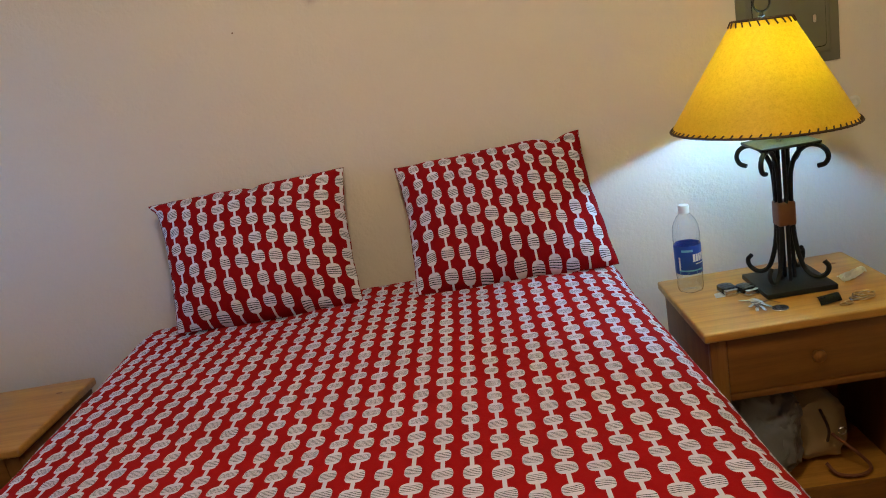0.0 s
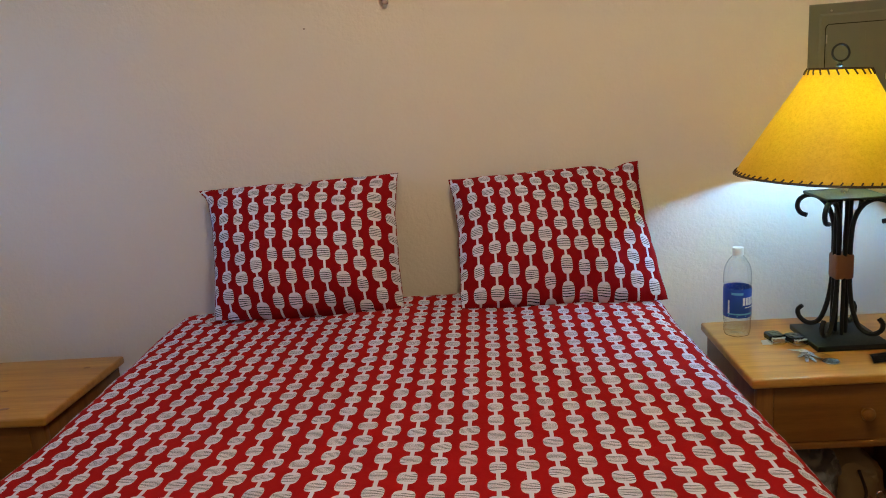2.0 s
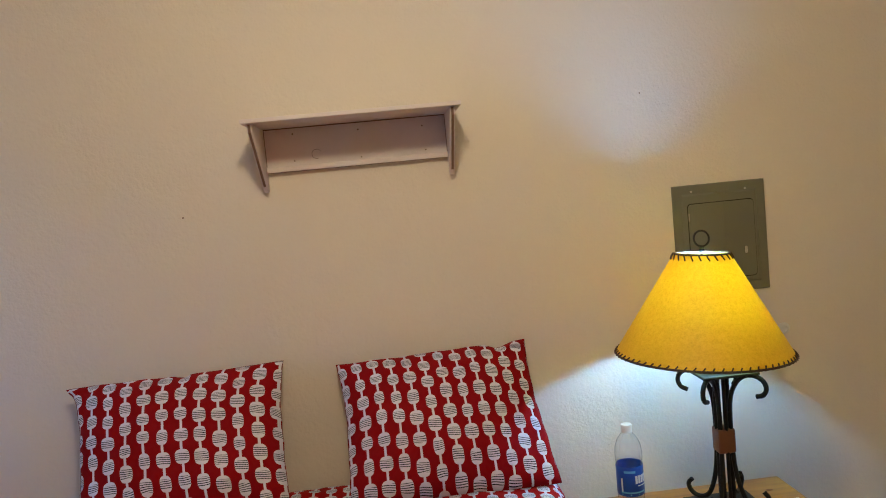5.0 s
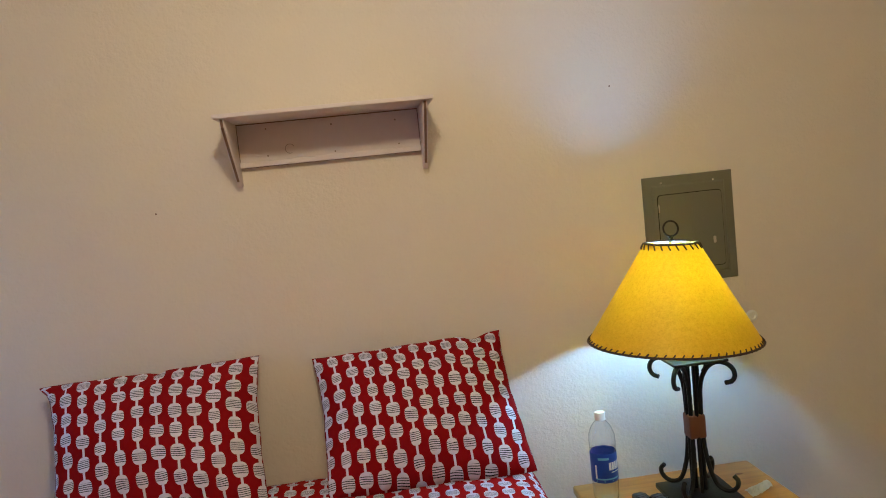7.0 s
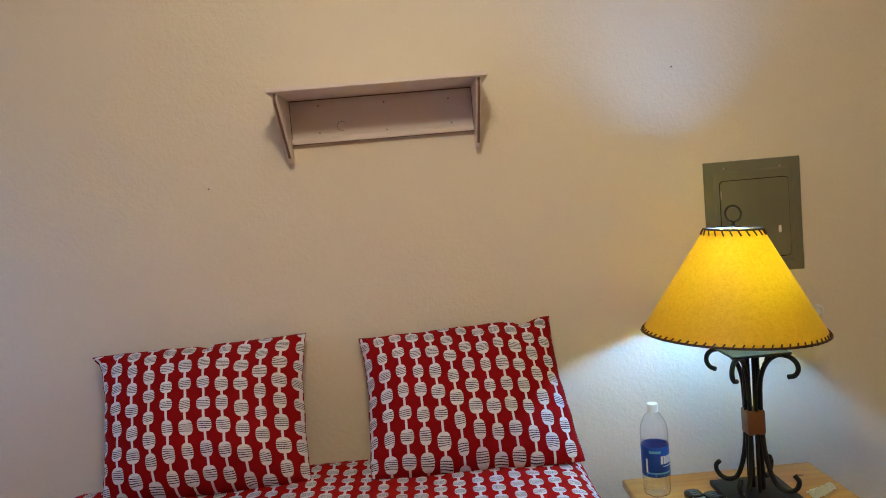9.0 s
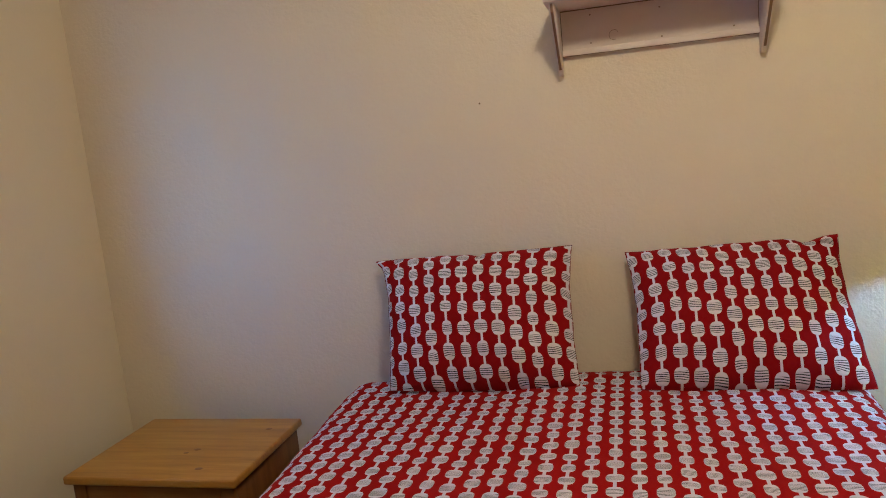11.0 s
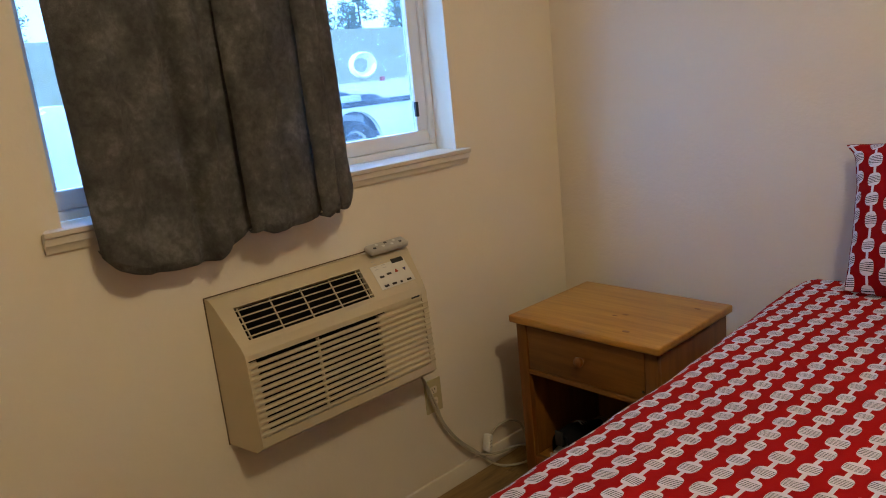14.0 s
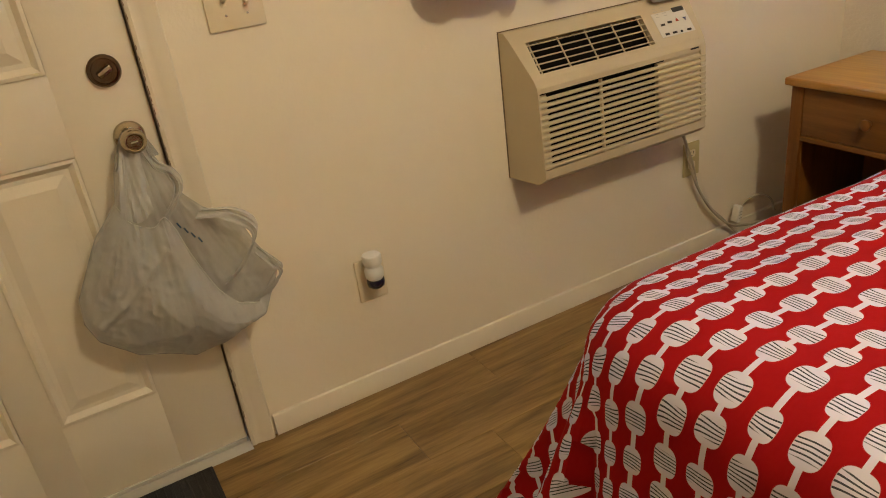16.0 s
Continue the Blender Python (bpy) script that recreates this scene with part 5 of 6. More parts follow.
def shoe(x, y, ang):
    """A low trainer: ribbed pale sole, dark upper with an opening, tongue and heel tab."""
    ob = thing("shoe", (x, y, SZ - 0.006), "black trainer with a ribbed pale sole, on the nightstand shelf", "shoe", "pair of shoes")
    m = Matrix.Translation((x, y, SZ - 0.006)) @ Matrix.Rotation(radians(ang), 4, "Z")

    def half(t):
        return 0.034 + 0.012 * math.sin(math.pi * min(1, t * 1.15)) - 0.02 * max(0, t - 0.82) / 0.18

    n = 22
    outline = [(half(k / n) * 1.04 * math.sin(math.pi * min(1, 0.12 + k / n * 2)) if k == 0 else half(k / n) * 1.04, 0.27 * k / n) for k in range(n + 1)]
    outline = [(a, b) for a, b in outline] + [(-a, b) for a, b in outline[::-1]]
    sole = prism(outline, "z", 0.0005, 0.028, 0.004)
    sole.transform(m)
    so = part("sole", sole, SOLE, ob)
    for k in range(11):
        rib = bx(-0.037 + 0.0068 * k - 0.0016, -0.037 + 0.0068 * k + 0.0016, -0.0065, 0.002, 0.005, 0.026, 0.001, 1)
        rib.transform(m)
        part("rib", rib, SOLE, so)

    def up(u, v):
        t, a = u, (v - 0.5) * 2
        h = 0.082 - 0.012 * t if t < 0.4 else 0.077 - 0.055 * ((t - 0.4) / 0.6) ** 0.9
        w = half(t)
        ang_ = a * math.pi / 2
        gap = 0.35 if t < 0.45 else 0.0
        ang_ = math.copysign(gap + (math.pi / 2 - gap) * abs(a), a) if a else gap
        return w * math.sin(ang_), 0.004 + 0.262 * t, 0.026 + h * math.cos(ang_) ** 0.6

    bm = sheet(up, 20, 20, None, 0.003)
    bm.transform(m)
    part("upper", bm, SHOE_UP, ob)
    tab = bx(-0.016, 0.016, -0.002, 0.006, 0.06, 0.118, 0.003)
    tab.transform(m)
    part("heel_tab", tab, SHOE_UP, ob)
    for k in range(4):
        l = tube(smooth_line([(-0.02, 0.12 + 0.022 * k, 0.09 - 0.011 * k), (0, 0.125 + 0.022 * k, 0.104 - 0.012 * k), (0.02, 0.12 + 0.022 * k, 0.09 - 0.011 * k)], 4), 0.0028, 6)
        l.transform(m)
        part("lace", l, GREY_PL, ob)
    return ob


shoe(0.325, -0.475, 4)
shoe(0.430, -0.470, -5)

# ---- wall plates, cords and small wall things ----
FLIP = Matrix.Rotation(radians(90), 4, "Y")


def plate(name, y0, y1, z0, z1, mat, label, cat):
    ob = thing(name, (0, (y0 + y1) / 2, (z0 + z1) / 2), label, cat)
    part("cover_plate", bx(0.0003, 0.0068, y0, y1, z0, z1, 0.003, 3), mat, ob)
    return ob


def disc(x, y, z, r, h, mat, parent, name, seg=16):
    return part(name, lathe([(0, 0), (r, 0), (r * 0.93, h * 0.8), (r * 0.6, h), (0, h)], seg, Matrix.Translation((x, y, z)) @ FLIP, cap=False), mat, parent)


sw = plate("light_switch", -2.261, -2.128, 1.085, 1.213, IVORY, "ivory double light switch plate on the wall", "light switch")
for yy, up_ in ((-2.2175, 1), (-2.1685, -1)):
    part("switch_slot", bx(0.0066, 0.0076, yy - 0.006, yy + 0.006, 1.136, 1.160, 0.0004), IVORY, sw)
    tg = bx(0.0, 0.017, -0.0045, 0.0045, -0.005, 0.005, 0.0015)
    tg.transform(Matrix.Translation((0.006, yy, 1.148)) @ Matrix.Rotation(radians(-28 * up_), 4, "Y"))
    part("toggle", tg, IVORY, sw)
    for dz in (-0.031, 0.031):
        disc(0.0066, yy, 1.148 + dz, 0.003, 0.001, SILVER, sw, "screw", 10)


def receptacle(ob, y, z, mat):
    face = part("socket_face", prism([(y + a, z + b) for a, b in rounded(-0.0165, 0.0165, -0.0135, 0.0135, 0.009)], "x", 0.006, 0.0082), mat, ob)
    for dy, hh in ((-0.0063, 0.0045), (0.0063, 0.0038)):
        part("slot", bx(0.0078, 0.0085, y + dy - 0.0012, y + dy + 0.0012, z + 0.001 - hh + 0.002, z + 0.001 + hh + 0.002, 0), BLACK, face, smooth=False)
    disc(0.0078, y, z - 0.0075, 0.0024, 0.0007, BLACK, face, "ground_hole", 10)


ou = plate("wall_outlet", -0.787, -0.712, 0.316, 0.438, ALMOND, "almond power outlet plate below the air conditioner", "outlet")
receptacle(ou, -0.750, 0.398, IVORY)
receptacle(ou, -0.750, 0.356, IVORY)
ou2 = plate("wall_outlet", -2.034, -1.947, 0.300, 0.427, IVORY, "ivory power outlet plate with a plugged-in air freshener", "outlet")
receptacle(ou2, -1.990, 0.384, IVORY)
receptacle(ou2, -1.990, 0.340, IVORY)
fresh = thing("air_freshener", (0.03, -1.99, 0.40), "white plug-in air freshener with a dark oil bulb", "air freshener")
part("casing", lathe([(0, 0.376), (0.016, 0.376), (0.021, 0.384), (0.022, 0.405), (0.018, 0.413), (0.0175, 0.417), (0.0215, 0.425), (0.0225, 0.445), (0.020, 0.450), (0, 0.452)], 24, Matrix.Translation((0.034, -1.990, 0)) @ Matrix.Diagonal((1.25, 1.22, 1, 1)), cap=False), WHITE_PL, fresh)
DARKGLASS = varied("dark_oil_glass", (0.006, 0.006, 0.03), (0.012, 0.012, 0.05), 30, 0.1)
part("oil_bulb", lathe([(0, 0.348), (0.012, 0.350), (0.019, 0.358), (0.0205, 0.368), (0.0195, 0.377), (0, 0.378)], 24, Matrix.Translation((0.036, -1.990, 0)) @ Matrix.Diagonal((1.25, 1.25, 1, 1)), cap=False), DARKGLASS, fresh, "dark glass oil bulb")
part("plug_block", bx(0.0082, 0.03, -2.003, -1.977, 0.372, 0.41, 0.004), WHITE_PL, fresh)

CORD = varied("beige_cord_vinyl", (0.42, 0.37, 0.27), (0.48, 0.43, 0.33), 20, 0.45)
cord = thing("power_cord", (0.03, -0.7, 0.1), "beige air conditioner power cord hanging down to the floor", "power cord")
part("cable", tube(smooth_line([(0.07, -0.865, 0.535), (0.042, -0.830, 0.500), (0.028, -0.800, 0.44), (0.026, -0.778, 0.37), (0.028, -0.745, 0.285), (0.030, -0.690, 0.195), (0.036, -0.63, 0.125), (0.045, -0.57, 0.080), (0.055, -0.50, 0.062), (0.06, -0.42, 0.052), (0.09, -0.36, 0.04), (0.13, -0.345, 0.012)], 8), 0.0048, 10), CORD, cord)
part("cable", tube(smooth_line([(0.042, -0.855, 0.53), (0.030, -0.806, 0.46), (0.024, -0.760, 0.355), (0.024, -0.735, 0.275), (0.026, -0.675, 0.182), (0.028, -0.60, 0.105), (0.036, -0.545, 0.045), (0.06, -0.505, 0.012), (0.10, -0.455, 0.008), (0.12, -0.40, 0.010), (0.10, -0.36, 0.02)], 8), 0.0048, 10), CORD, cord)
part("cable", tube(smooth_line([(0.030, -0.535, 0.085), (0.028, -0.515, 0.125), (0.030, -0.470, 0.150), (0.034, -0.41, 0.150), (0.04, -0.36, 0.12), (0.05, -0.345, 0.07)], 8), 0.0042, 10), CORD, cord)
saf = bx(-0.017, 0.017, -0.011, 0.011, -0.032, 0.032, 0.006, 3)
saf.transform(Matrix.Translation((0.034, -0.537, 0.112)) @ Matrix.Rotation(radians(-14), 4, "X"))
block = part("safety_block", saf, WHITE_PL, cord, "white inline safety plug")
for k in range(3):
    part("print_bar", bx(0.0505, 0.0515, -0.545 + 0.001 * k, -0.529, 0.098 + 0.012 * k, 0.101 + 0.012 * k, 0), GREY_PL, block, smooth=False)

remote = thing("remote_control", (0.045, -0.905, 0.946), "slim light grey remote control lying on the air conditioner", "remote")
RM = Matrix.Translation((0.038, -0.905, 0.9465)) @ Matrix.Rotation(radians(22), 4, "Y")
rb = bx(-0.021, 0.021, -0.075, 0.075, 0.0, 0.018, 0.006, 3)
rb.transform(RM)
rbody = part("casing", rb, GREY_PL, remote)
for k in range(7):
    b = prism(rounded(-0.006, 0.002, -0.008 + 0.0, 0.002, 0.002), "z", 0.0175, 0.0192)
    b.transform(RM @ Matrix.Translation((0.008 - 0.014 * (k % 2), -0.05 + 0.017 * k, 0)))
    part("button", b, WHITE_PL if k % 3 else BLACK, rbody)

jack = thing("wall_jack", (3.29, WALL_Y, 1.08), "small round white wall jack beside the lamp", "wall jack")
part("ring", lathe([(0, 0), (0.019, 0), (0.020, 0.004), (0.016, 0.010), (0.010, 0.011), (0.008, 0.006), (0, 0.006)], 24, Matrix.Translation((3.290, WALL_Y, 1.082)) @ Matrix.Rotation(radians(90), 4, "X"), cap=False), WHITE_PL, jack)
for nx, nz in ((2.874, 1.87), (2.875, 1.155), (1.45, 1.62)):
    tagged(part("nail_hole", lathe([(0, 0), (0.0028, 0), (0.002, 0.001), (0, 0.0012)], 8, Matrix.Translation((nx, WALL_Y, nz)) @ Matrix.Rotation(radians(90), 4, "X"), cap=False), RAW_EDGE, smooth=False), "tiny dark nail in the painted wall", "nail")
tagged(part("nail_hole", lathe([(0, 0), (0.003, 0), (0.002, 0.001), (0, 0.0012)], 8, Matrix.Translation((0, -2.20, 1.325)) @ FLIP, cap=False), RAW_EDGE, smooth=False), "tiny dark nail in the painted wall", "nail")

# ---- shopping bag on the door knob ----
sack = thing("shopping_bag", (0.05, -2.487, 0.34), "thin translucent grey plastic shopping bag hanging from the door knob", "shopping bag")
BOTTOM = [(-2.705, 0.52), (-2.689, 0.466), (-2.617, 0.398), (-2.554, 0.376), (-2.494, 0.345), (-2.418, 0.356), (-2.366, 0.393), (-2.314, 0.41), (-2.289, 0.455), (-2.245, 0.505)]
BACK_TOP = [(-2.705, 0.522), (-2.698, 0.585), (-2.624, 0.716), (-2.562, 0.784), (-2.545, 0.845), (-2.526, 0.886), (-2.462, 0.880), (-2.440, 0.825), (-2.42, 0.762), (-2.384, 0.718), (-2.31, 0.662), (-2.286, 0.592), (-2.265, 0.550), (-2.245, 0.508)]
FRONT_TOP = [(-2.705, 0.522), (-2.698, 0.585), (-2.624, 0.716), (-2.564, 0.788), (-2.552, 0.752), (-2.535, 0.734), (-2.505, 0.722), (-2.478, 0.738), (-2.462, 0.705), (-2.448, 0.645), (-2.430, 0.588), (-2.406, 0.525), (-2.369, 0.475), (-2.322, 0.455), (-2.245, 0.507)]


def lerp(tab, y):
    for (ya, za), (yb, zb) in zip(tab, tab[1:]):
        if y <= yb:
            return za + (zb - za) * max(0.0, y - ya) / (yb - ya)
    return tab[-1][1]


def creases(y, z, seed):
    """Sharp ridges of crumpled film, running out from the knob."""
    a, r = math.atan2(y + 2.487, 0.95 - z), math.hypot(y + 2.487, 0.95 - z)
    pull = 0.010 * (0.5 - abs(noise.noise((a * 9, r * 2.2, seed)))) + 0.006 * (0.4 - abs(noise.noise((a * 22, r * 5, seed + 3))))
    crush = 0.016 * (0.4 - abs(noise.noise((y * 13, z * 11, seed + 7)))) + 0.007 * (0.4 - abs(noise.noise((y * 34 + z * 9, z * 30 - y * 8, seed))))
    return pull + 0.8 * crush


def front_at(y, z):
    """The front film's place over a point of the door: a full belly that thins to the seams."""
    s = min(1.0, max(0.0, (y + 2.705) / 0.46))
    low, top = lerp(BOTTOM, y), lerp(FRONT_TOP, y)
    t = min(1.0, max(0.0, (z - low) / max(top - low, 0.02)))
    side = max(0.0, math.sin(math.pi * s)) ** 0.5
    up = math.sin(min(1.0, t / 0.45) * math.pi / 2) ** 0.7 * (1 - 0.35 * max(0.0, (t - 0.5) / 0.5))
    q = Vector((y + 2.492, z - 0.668)).dot(Vector((-0.77, -0.64)))
    off = Vector((y + 2.492, z - 0.668)).dot(Vector((-0.64, 0.77)))
    ridge = 0.007 * math.exp(-(off / 0.007) ** 2) * (1.0 if 0 < q < 0.24 else 0.0)
    return Vector((0.026 + ridge + 0.105 * side * up + creases(y, z, 1.0) * min(1.0, 3 * side * up), y, z))


def back_at(y, z):
    near = 0.020 + 0.012 * min(1.0, max(0.0, (z - 0.55) / 0.2)) - 0.020 * min(1.0, max(0.0, (z - 0.78) / 0.1))
    return Vector((near + 0.010 + 0.6 * creases(y, z, 5.0), y, z))


def film_sheet(place, top, nu, nv):
    def at(u, v):
        y = -2.705 + 0.46 * u
        lo, hi = lerp(BOTTOM, y), lerp(top, y)
        return place(y, hi + (lo - hi) * v)
    return sheet(at, nu, nv)


part("film", film_sheet(back_at, BACK_TOP, 110, 70), BAG, sack)
film = part("film", film_sheet(front_at, FRONT_TOP, 130, 80), BAG, sack)


def ribbon(points, w, name, flat=0.5):
    """A twisted strap of gathered film."""
    pts = smooth_line(points, 8)
    bm = sheet(lambda u, v: pts[min(int(u * (len(pts) - 1)), len(pts) - 1)] + Vector((0.007 * math.sin(9 * u + 7 * v) + 0.004 * math.sin(17 * v), (v - 0.5) * w * (0.7 + 0.3 * math.sin(7 * u)), (v - 0.5) * w * flat)), 40, 8)
    return part(name, bm, BAG, sack)


strap = sheet(lambda u, v: Vector((0.020 + 0.070 * v ** 0.6 + 0.004 * math.sin(u * 9 + 3 * v) + 1.2 * v * creases(-2.5 + 0.1 * u, 0.9 - 0.2 * v, 9.0), -2.506 - 0.056 * v ** 0.7 + (0.036 + 0.032 * v) * u, 0.915 - (0.155 + 0.02 * math.sin(u * 3)) * v)), 20, 30)
part("handle", strap, BAG, sack)
ribbon([(0.095, -2.500, 0.700), (0.090, -2.462, 0.745), (0.080, -2.428, 0.785), (0.070, -2.434, 0.822), (0.050, -2.458, 0.842), (0.030, -2.468, 0.875), (0.018, -2.474, 0.910)], 0.030, "handle")
ribbon([(0.040, -2.535, 0.85), (0.022, -2.508, 0.905), (0.016, -2.487, 0.924), (0.020, -2.466, 0.905), (0.040, -2.452, 0.86)], 0.020, "handle", 0.2)
ribbon([(0.050, -2.400, 0.705), (0.070, -2.345, 0.698), (0.085, -2.305, 0.672), (0.092, -2.288, 0.640), (0.092, -2.308, 0.600), (0.090, -2.345, 0.560), (0.080, -2.372, 0.535)], 0.036, "handle")
ribbon([(0.050, -2.290, 0.575), (0.070, -2.258, 0.532), (0.076, -2.246, 0.512), (0.080, -2.275, 0.482), (0.080, -2.325, 0.460)], 0.022, "handle")
FOLD = film_plastic("bag_seam_film", (0.66, 0.67, 0.63), 0.30)


def fold_line(yz, r=0.0013):
    """A rolled edge of doubled film, where the bag's mouth and pleats catch the light."""
    part("rolled_edge", tube(smooth_line([front_at(a, b) + Vector((0.002, 0, 0)) for a, b in yz], 10), r, 6), FOLD, sack)


fold_line(FRONT_TOP[3:9], 0.0010)
fold_line(FRONT_TOP[8:14], 0.0013)
DARKPRINT = varied("dark_blue_print", (0.02, 0.06, 0.12), (0.03, 0.08, 0.15), 40, 0.5)
for k in range(4):
    y, z = -2.447 + 0.0125 * k, 0.690 - 0.0165 * k
    part("print_bar", tube([back_at(y, z + 0.007) + Vector((0.003, -0.003, 0)), back_at(y, z - 0.007) + Vector((0.003, 0.003, 0))], 0.0019, 5), DARKPRINT, film, smooth=False)

# ---- door mat ----
mat_ob = tagged(part("door_mat", bx(0.032, 0.47, -3.25, -2.54, 0.0005, 0.010, 0.003), varied("dark_ribbed_mat", (0.012, 0.012, 0.014), (0.035, 0.034, 0.036), 60, 0.95, 0.8, 300)), "dark ribbed door mat on the floor inside the door", "door mat")
for k in range(34):
    part("rib", bx(0.038, 0.464, -2.552 - 0.0205 * k, -2.545 - 0.0205 * k, 0.0095, 0.0125, 0.001, 1), mat_ob.data.materials[0], mat_ob)

# ---- outside ----
def ground_z(x, y):
    pts = [(0.5, -0.12), (-1.0, -0.12), (-5.5, 0.2), (-7.5, 0.22), (-12.0, 1.36), (-14.5, 1.42), (-44.0, 5.2), (-120.0, 5.6), (-900.0, 4.0)]
    if x > 0.5:
        return -0.12
    for (xa, za), (xb, zb) in zip(pts, pts[1:]):
        if x >= xb:
            t = (xa - x) / (xa - xb)
            return za + (zb - za) * (t if xa - xb > 20 else t * t * (3 - 2 * t)) + (0.05 * noise.noise((x * 0.3, y * 0.3, 0)) if x < -8 else 0)
    return pts[-1][1]


def ground_mat():
    n = Nodes("grass_and_gravel")
    v = n.coords()
    sep = n.t.nodes.new("ShaderNodeSeparateXYZ")
    n.link(v, sep.inputs[0])
    f, g = n.noise(v, 3.0, 5, 0.7), n.noise(v, 0.25, 4)
    edge = n.m("ADD", sep.outputs[0], n.m("MULTIPLY", g, 1.6))
    far = n.m("MINIMUM", n.m("MAXIMUM", n.m("MULTIPLY", n.m("SUBTRACT", -13.2, edge), 1.5), 0.0), 1.0)
    grass = n.mix(n.m("ADD", n.m("MULTIPLY", f, 0.6), n.m("MULTIPLY", g, 0.4)), (0.115, 0.098, 0.030), (0.175, 0.148, 0.052))
    gravel = n.mix(f, (0.30, 0.25, 0.21), (0.42, 0.36, 0.31))
    n.bump(f, 0.5, 0.05)
    return n.done(n.mix(far, gravel, grass), 0.9)


xs = [40, 6, 0.5, -0.6, -1.5, -3, -4.5, -6, -7.5, -9, -10.5, -12, -13, -14.5, -17, -20, -25, -31, -37, -44, -60, -85, -120, -250, -500, -900]
ysg = [-700, -300, -120, -60, -30, -15, -8, -4, 0, 2, 4, 6, 8, 10, 12, 15, 20, 27, 35, 45, 60, 80, 110, 160, 300, 700]
gm = bmesh.new()
gv = [[gm.verts.new((x, y, ground_z(x, y))) for y in ysg] for x in xs]
for i in range(len(xs) - 1):
    for j in range(len(ysg) - 1):
        gm.faces.new((gv[i][j], gv[i + 1][j], gv[i + 1][j + 1], gv[i][j + 1]))
tagged(part("ground", gm, ground_mat()), "gravel lot rising to a dry grassy slope outside the window", "ground", kind="structure")

CAR_WHITE = varied("white_car_paint", (0.58, 0.59, 0.61), (0.64, 0.65, 0.67), 4, 0.22)
TYRE = varied("black_tyre_rubber", (0.012, 0.012, 0.013), (0.025, 0.025, 0.027), 30, 0.8, 0.4, 120)
CAR_GLASS = varied("dark_car_glass", (0.01, 0.012, 0.014), (0.02, 0.022, 0.025), 10, 0.06)
RED_L = varied("red_lamp_lens", (0.45, 0.02, 0.02), (0.55, 0.04, 0.03), 40, 0.2)


def wheel(parent, x, y, z, r, sg):
    m = Matrix.Translation((x, y, z)) @ Matrix.Rotation(radians(90 * sg), 4, "Y")
    w = part("wheel", lathe([(r * 0.62, -0.10), (r * 0.9, -0.11), (r, -0.08), (r, 0.08), (r * 0.9, 0.11), (r * 0.62, 0.10), (r * 0.62, -0.10)], 36, m, cap=False), TYRE, parent, "black rubber tyre on a grey rim")
    part("rim", lathe([(0, 0.05), (r * 0.2, 0.06), (r * 0.25, 0.045), (r * 0.55, 0.06), (r * 0.63, 0.095), (r * 0.63, -0.05), (0, -0.05)], 28, m, cap=False), GREY_PL, w)


def arch(cy, cz, r, n=14):
    return [(cy + r * math.cos(math.pi * k / n), cz + r * math.sin(math.pi * k / n)) for k in range(n + 1)]


truck = thing("pickup_truck", (-7.1, 2.0, 0.2), "white pickup truck with an open cargo bed parked outside", "truck")
front_side = [(2.55, 0.50)] + arch(0.16, 0.62, 0.47) + [(-0.88, 0.58), (-0.92, 0.95), (-0.85, 1.12), (0.75, 1.24), (2.55, 1.24)]
part("cab_body", prism(front_side, "x", -8.1, -6.22, 0.02), CAR_WHITE, truck)
bed_side = [(4.88, 0.66)] + arch(3.66, 0.62, 0.47) + [(2.58, 0.5), (2.58, 1.13), (4.88, 1.15)]
for xa, xb in ((-6.30, -6.22), (-8.1, -8.02)):
    part("bed_side", prism(bed_side, "x", xa, xb, 0.015), CAR_WHITE, truck)
for xa, xb in ((-6.31, -6.205), (-8.115, -8.01)):
    part("bed_rail", bx(xa, xb, 2.58, 4.90, 1.12, 1.195, 0.012), BLACK, truck)
part("tailgate", bx(-8.02, -6.30, 4.83, 4.90, 0.66, 1.14, 0.01), CAR_WHITE, truck)
part("bed_floor", bx(-8.02, -6.30, 2.6, 4.83, 0.70, 0.78, 0), BLACK, truck)
part("bed_liner", bx(-8.018, -7.99, 2.6, 4.82, 0.78, 1.128, 0), BLACK, truck)
TARP = varied("dark_blue_tarp", (0.012, 0.016, 0.028), (0.03, 0.035, 0.05), 8, 0.55, 0.5, 30)
part("tarp", sheet(lambda u, v: (-7.95 + 1.6 * u, 2.75 + 2.0 * v, 1.02 + 0.30 * (math.sin(math.pi * u) * math.sin(math.pi * v)) ** 0.4 + 0.10 * noise.noise((u * 4, v * 6, 2.0))), 24, 30, None, 0.01), TARP, truck, "dark wet tarpaulin over the load")
part("cargo_box", bx(-6.75, -6.40, 3.2, 3.95, 0.78, 1.27, 0.02), GREY_PL, truck)
part("cab_roof", prism([(0.85, 1.23), (1.25, 1.74), (2.35, 1.76), (2.52, 1.23)], "x", -7.98, -6.34, 0.04), CAR_WHITE, truck)
part("side_window", prism([(1.08, 1.27), (1.36, 1.66), (2.24, 1.68), (2.36, 1.27)], "x", -6.34, -6.325), CAR_GLASS, truck)
for yy in (3.66, 0.16):
    for xx, sg in ((-6.36, 1), (-7.96, -1)):
        wheel(truck, xx, yy, 0.58, 0.37, sg)
part("wheel_well", bx(-7.9, -6.42, 3.15, 4.17, 0.6, 1.0, 0.05), BLACK, truck)

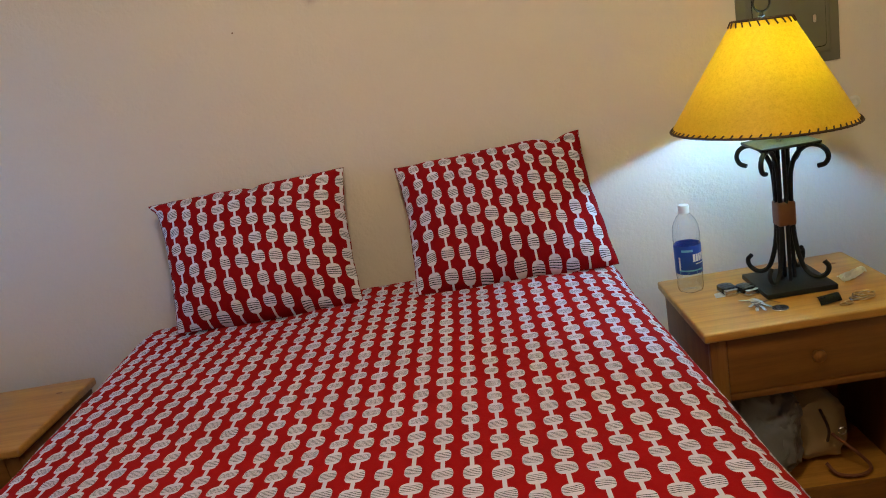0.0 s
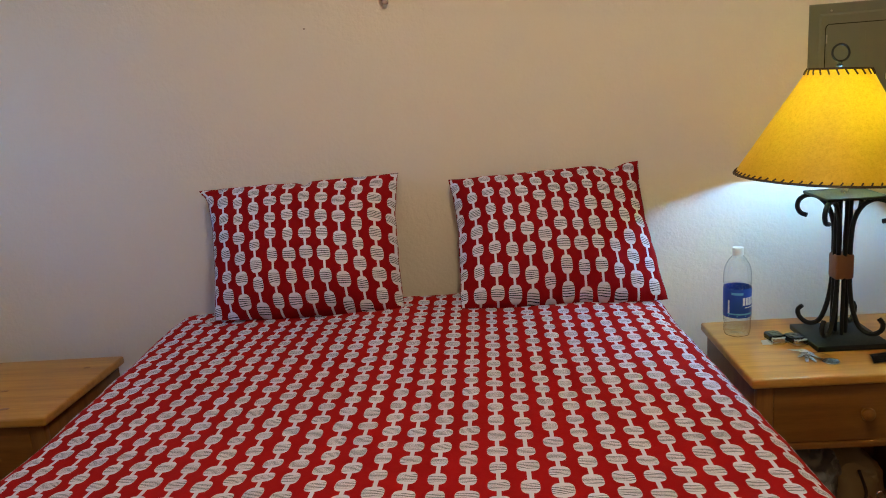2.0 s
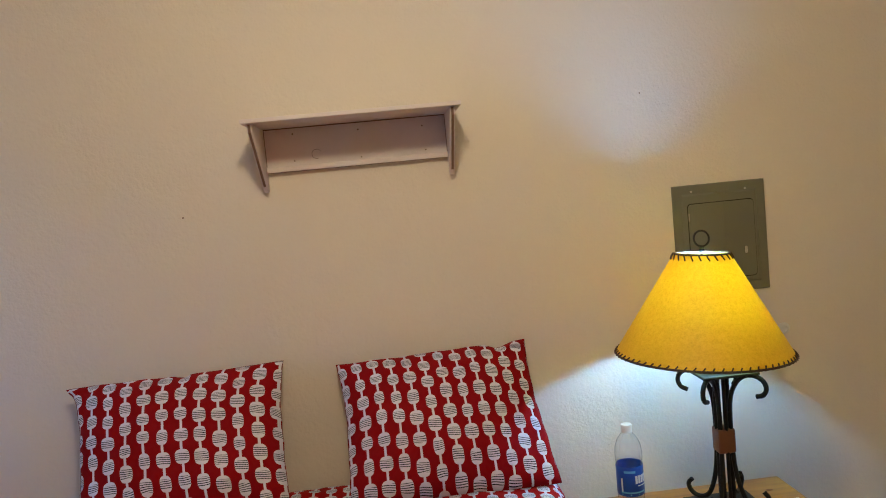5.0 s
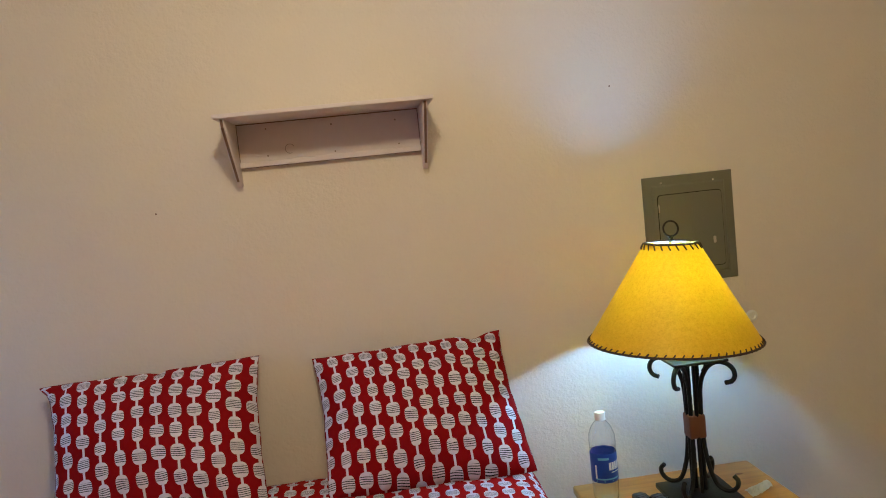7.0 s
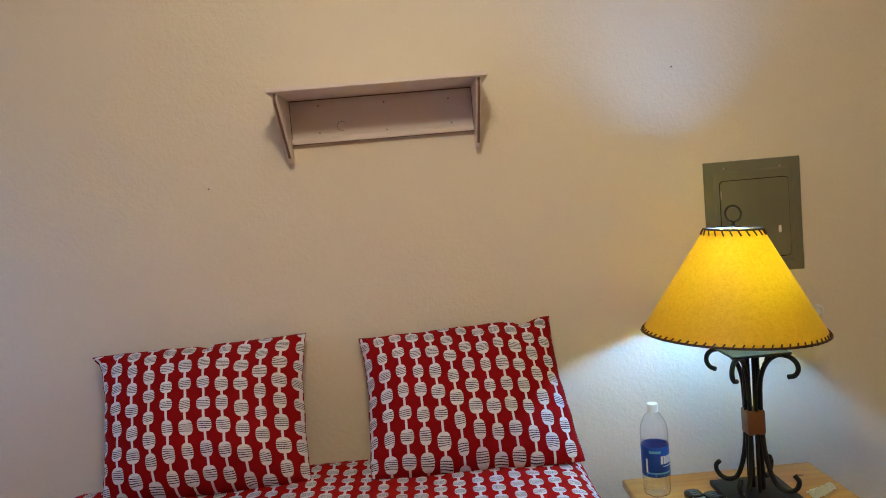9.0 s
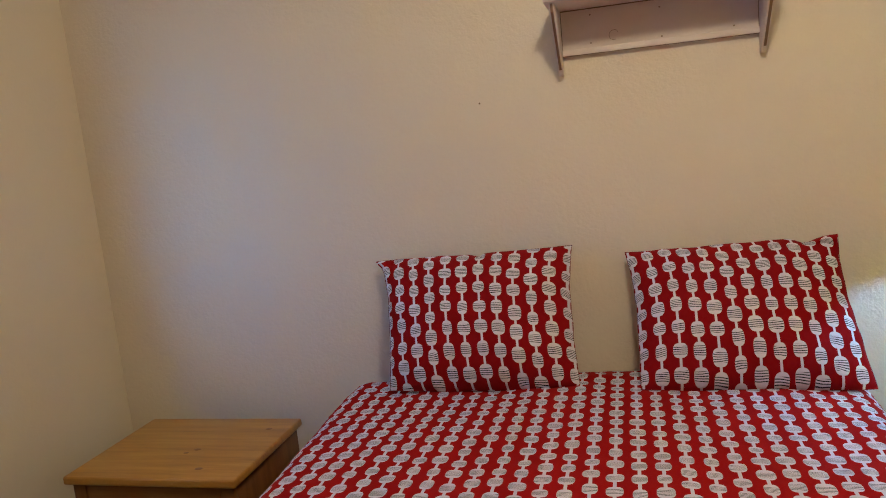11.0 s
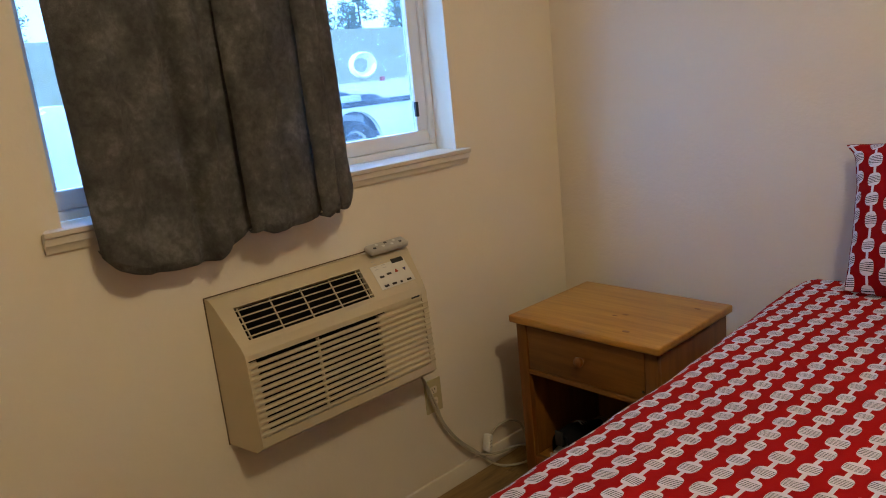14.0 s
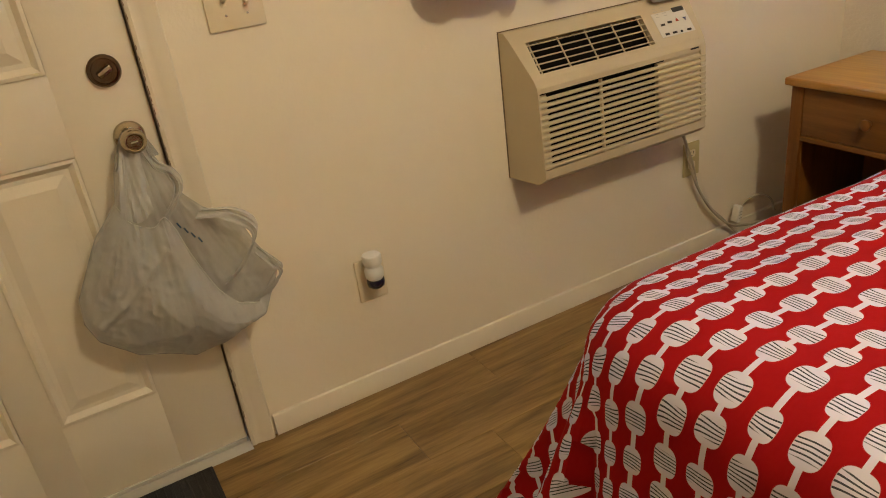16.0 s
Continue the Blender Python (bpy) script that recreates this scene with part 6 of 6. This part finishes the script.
car = thing("white_car", (-3.6, -0.4, 0.0), "white car with a red tail lamp parked close to the window", "car")
side = [(1.44, 0.42), (1.47, 0.75), (1.42, 0.93), (1.05, 1.17), (0.55, 1.46), (-0.9, 1.50), (-1.75, 1.10), (-2.75, 0.95), (-2.9, 0.6), (-2.85, 0.36)] + arch(-2.05, 0.36, 0.36)[::-1] + arch(0.65, 0.36, 0.36)[::-1]
part("body", prism(side, "x", -4.9, -3.2, 0.04), CAR_WHITE, car)
part("side_window", prism([(0.75, 1.10), (0.40, 1.38), (-0.15, 1.40), (-0.15, 1.10)], "x", -3.203, -3.19), CAR_GLASS, car)
part("tail_lamp", bx(-3.40, -3.19, 1.36, 1.475, 0.80, 0.92, 0.02), RED_L, car, "red tail lamp lens")
for yy in (0.65, -2.05):
    for xx, sg in ((-3.32, 1), (-4.78, -1)):
        wheel(car, xx, yy, 0.33, 0.31, sg)

pipe = thing("culvert_pipe", (-12.3, 8.6, 1.4), "short white plastic culvert pipe lying on the slope", "pipe")
PM = look((-12.2, 8.55, 1.80), (1.84, -2.24, 1.6)) @ Matrix.Rotation(radians(14), 4, "Y")
part("pipe_wall", lathe([(0.37, -0.02), (0.385, 0.0), (0.385, 0.5), (0.24, 0.52), (0.22, 0.50), (0.33, 0.0), (0.35, -0.03), (0.37, -0.02)], 40, PM @ Matrix.Diagonal((0.76, 0.76, 0.76, 1)), cap=False), WHITE_PL, pipe)
for bx_, by_, s in ((-12.6, 9.35, 0.07), (-12.7, 7.75, 0.06)):
    z = ground_z(bx_, by_)
    bk = thing("bucket", (bx_, by_, z), "small red plastic bucket on the gravel edge", "bucket", "red buckets")
    part("bucket_wall", lathe([(0.0, 0.0), (s * 0.75, 0), (s, s * 1.6), (s * 1.06, s * 1.62), (s * 0.94, s * 1.6), (s * 0.7, 0.02), (0, 0.02)], 20, Matrix.Translation((bx_, by_, z - 0.01)), cap=False), RED_L, bk)

BARK = varied("grey_brown_bark", (0.05, 0.04, 0.03), (0.1, 0.08, 0.06), 8, 0.9, 0.6, 30)
LEAF = varied("dull_green_leaves", (0.07, 0.11, 0.07), (0.11, 0.16, 0.10), 0.7, 0.8)


def tree(x, y, h, spire, seed):
    """A tapered trunk, limbs and a crown of many small leaf clumps with gaps."""
    r = random.Random(seed)
    z0 = ground_z(x, y) - 0.1
    ob = thing("tree", (x, y, z0), "tall dark conifer on the far slope" if spire else "bushy green tree on the far slope", "tree", "trees along the ridge")
    tr = tube(smooth_line([(x, y, z0), (x + 0.1, y, z0 + h * 0.35), (x - 0.05, y + 0.1, z0 + h * 0.7), (x, y, z0 + h)], 3), [0.16 * (1 - 0.9 * k / 9) for k in range(10)], 7)
    trunk = part("trunk", tr, BARK, ob)
    limbs = bmesh.new()
    crown = bmesh.new()
    for k in range(26):
        t = 0.18 + 0.8 * k / 26
        a = r.uniform(0, 2 * math.pi)
        ln = (1 - t) * h * (0.34 if spire else 0.42) + 0.12 * h * (0.25 if spire else 1.0)
        ln *= r.uniform(0.6, 1.15)
        base_p = Vector((x, y, z0 + h * t))
        tip = base_p + Vector((math.cos(a) * ln, math.sin(a) * ln, ln * (0.05 if spire else 0.45)))
        merge(limbs, tube([base_p, tip], 0.03, 4))
        for j in range(44):
            q = r.uniform(0.25, 1.05)
            p = base_p.lerp(tip, q) + Vector([r.gauss(0, 0.10 * h * 0.5 * (0.5 if spire else 1)) for _ in range(3)])
            s = r.uniform(0.05, 0.12) * h / 6
            f = [p + Vector([r.gauss(0, s) for _ in range(3)]) for _ in range(4)]
            vs = [crown.verts.new(w) for w in f]
            for tri in ((0, 1, 2), (0, 2, 3), (0, 1, 3)):
                crown.faces.new([vs[i] for i in tri])
    part("limbs", limbs, BARK, trunk, smooth=False)
    cr = part("crown", crown, LEAF, ob, smooth=False)
    return ob


tree_r = random.Random(12)
for k, (yy, h, sp) in enumerate(((38, 5.5, 0), (42, 7.5, 0), (45.0, 5.0, 0), (46.8, 5.6, 0), (48.5, 4.2, 0), (50.0, 4.8, 0), (52.3, 8.8, 1), (54.2, 4.4, 0), (55.8, 6.2, 1), (57.2, 5.0, 0), (59.0, 6.0, 0), (33, 6, 0), (28, 5, 0), (22, 6.5, 1), (16, 5, 0))):
    tree(-67 + tree_r.uniform(-4, 4), yy, h, bool(sp), 100 + k)

# ---- floor planks ----
pw, pl = 0.182, 1.22
plank_mesh = {}
pr = random.Random(3)
xp = 0.002
while xp < ROOM_X - 0.01:
    x1p = min(xp + pw, ROOM_X - 0.002)
    yp = ROOM_S + 0.002 - pr.uniform(0, pl * 0.9)
    while yp < WALL_Y - 0.005:
        ya, yb = max(yp, ROOM_S + 0.002), min(yp + pl, WALL_Y - 0.002)
        if yb - ya > 0.04:
            key = (round(x1p - xp, 4), round(yb - ya, 4))
            if key not in plank_mesh:
                bm = bx(0.0006, key[0] - 0.0006, 0.0006, key[1] - 0.0006, -0.0038, 0.0, 0.0004, 1)
                me = bpy.data.meshes.new("plank")
                bm.to_mesh(me)
                bm.free()
                me.materials.append(PLANK)
                plank_mesh[key] = me
            ob = new("plank", plank_mesh[key])
            ob.parent = floor
            ob.location = (xp, ya, 0)
        yp += pl
    xp += pw
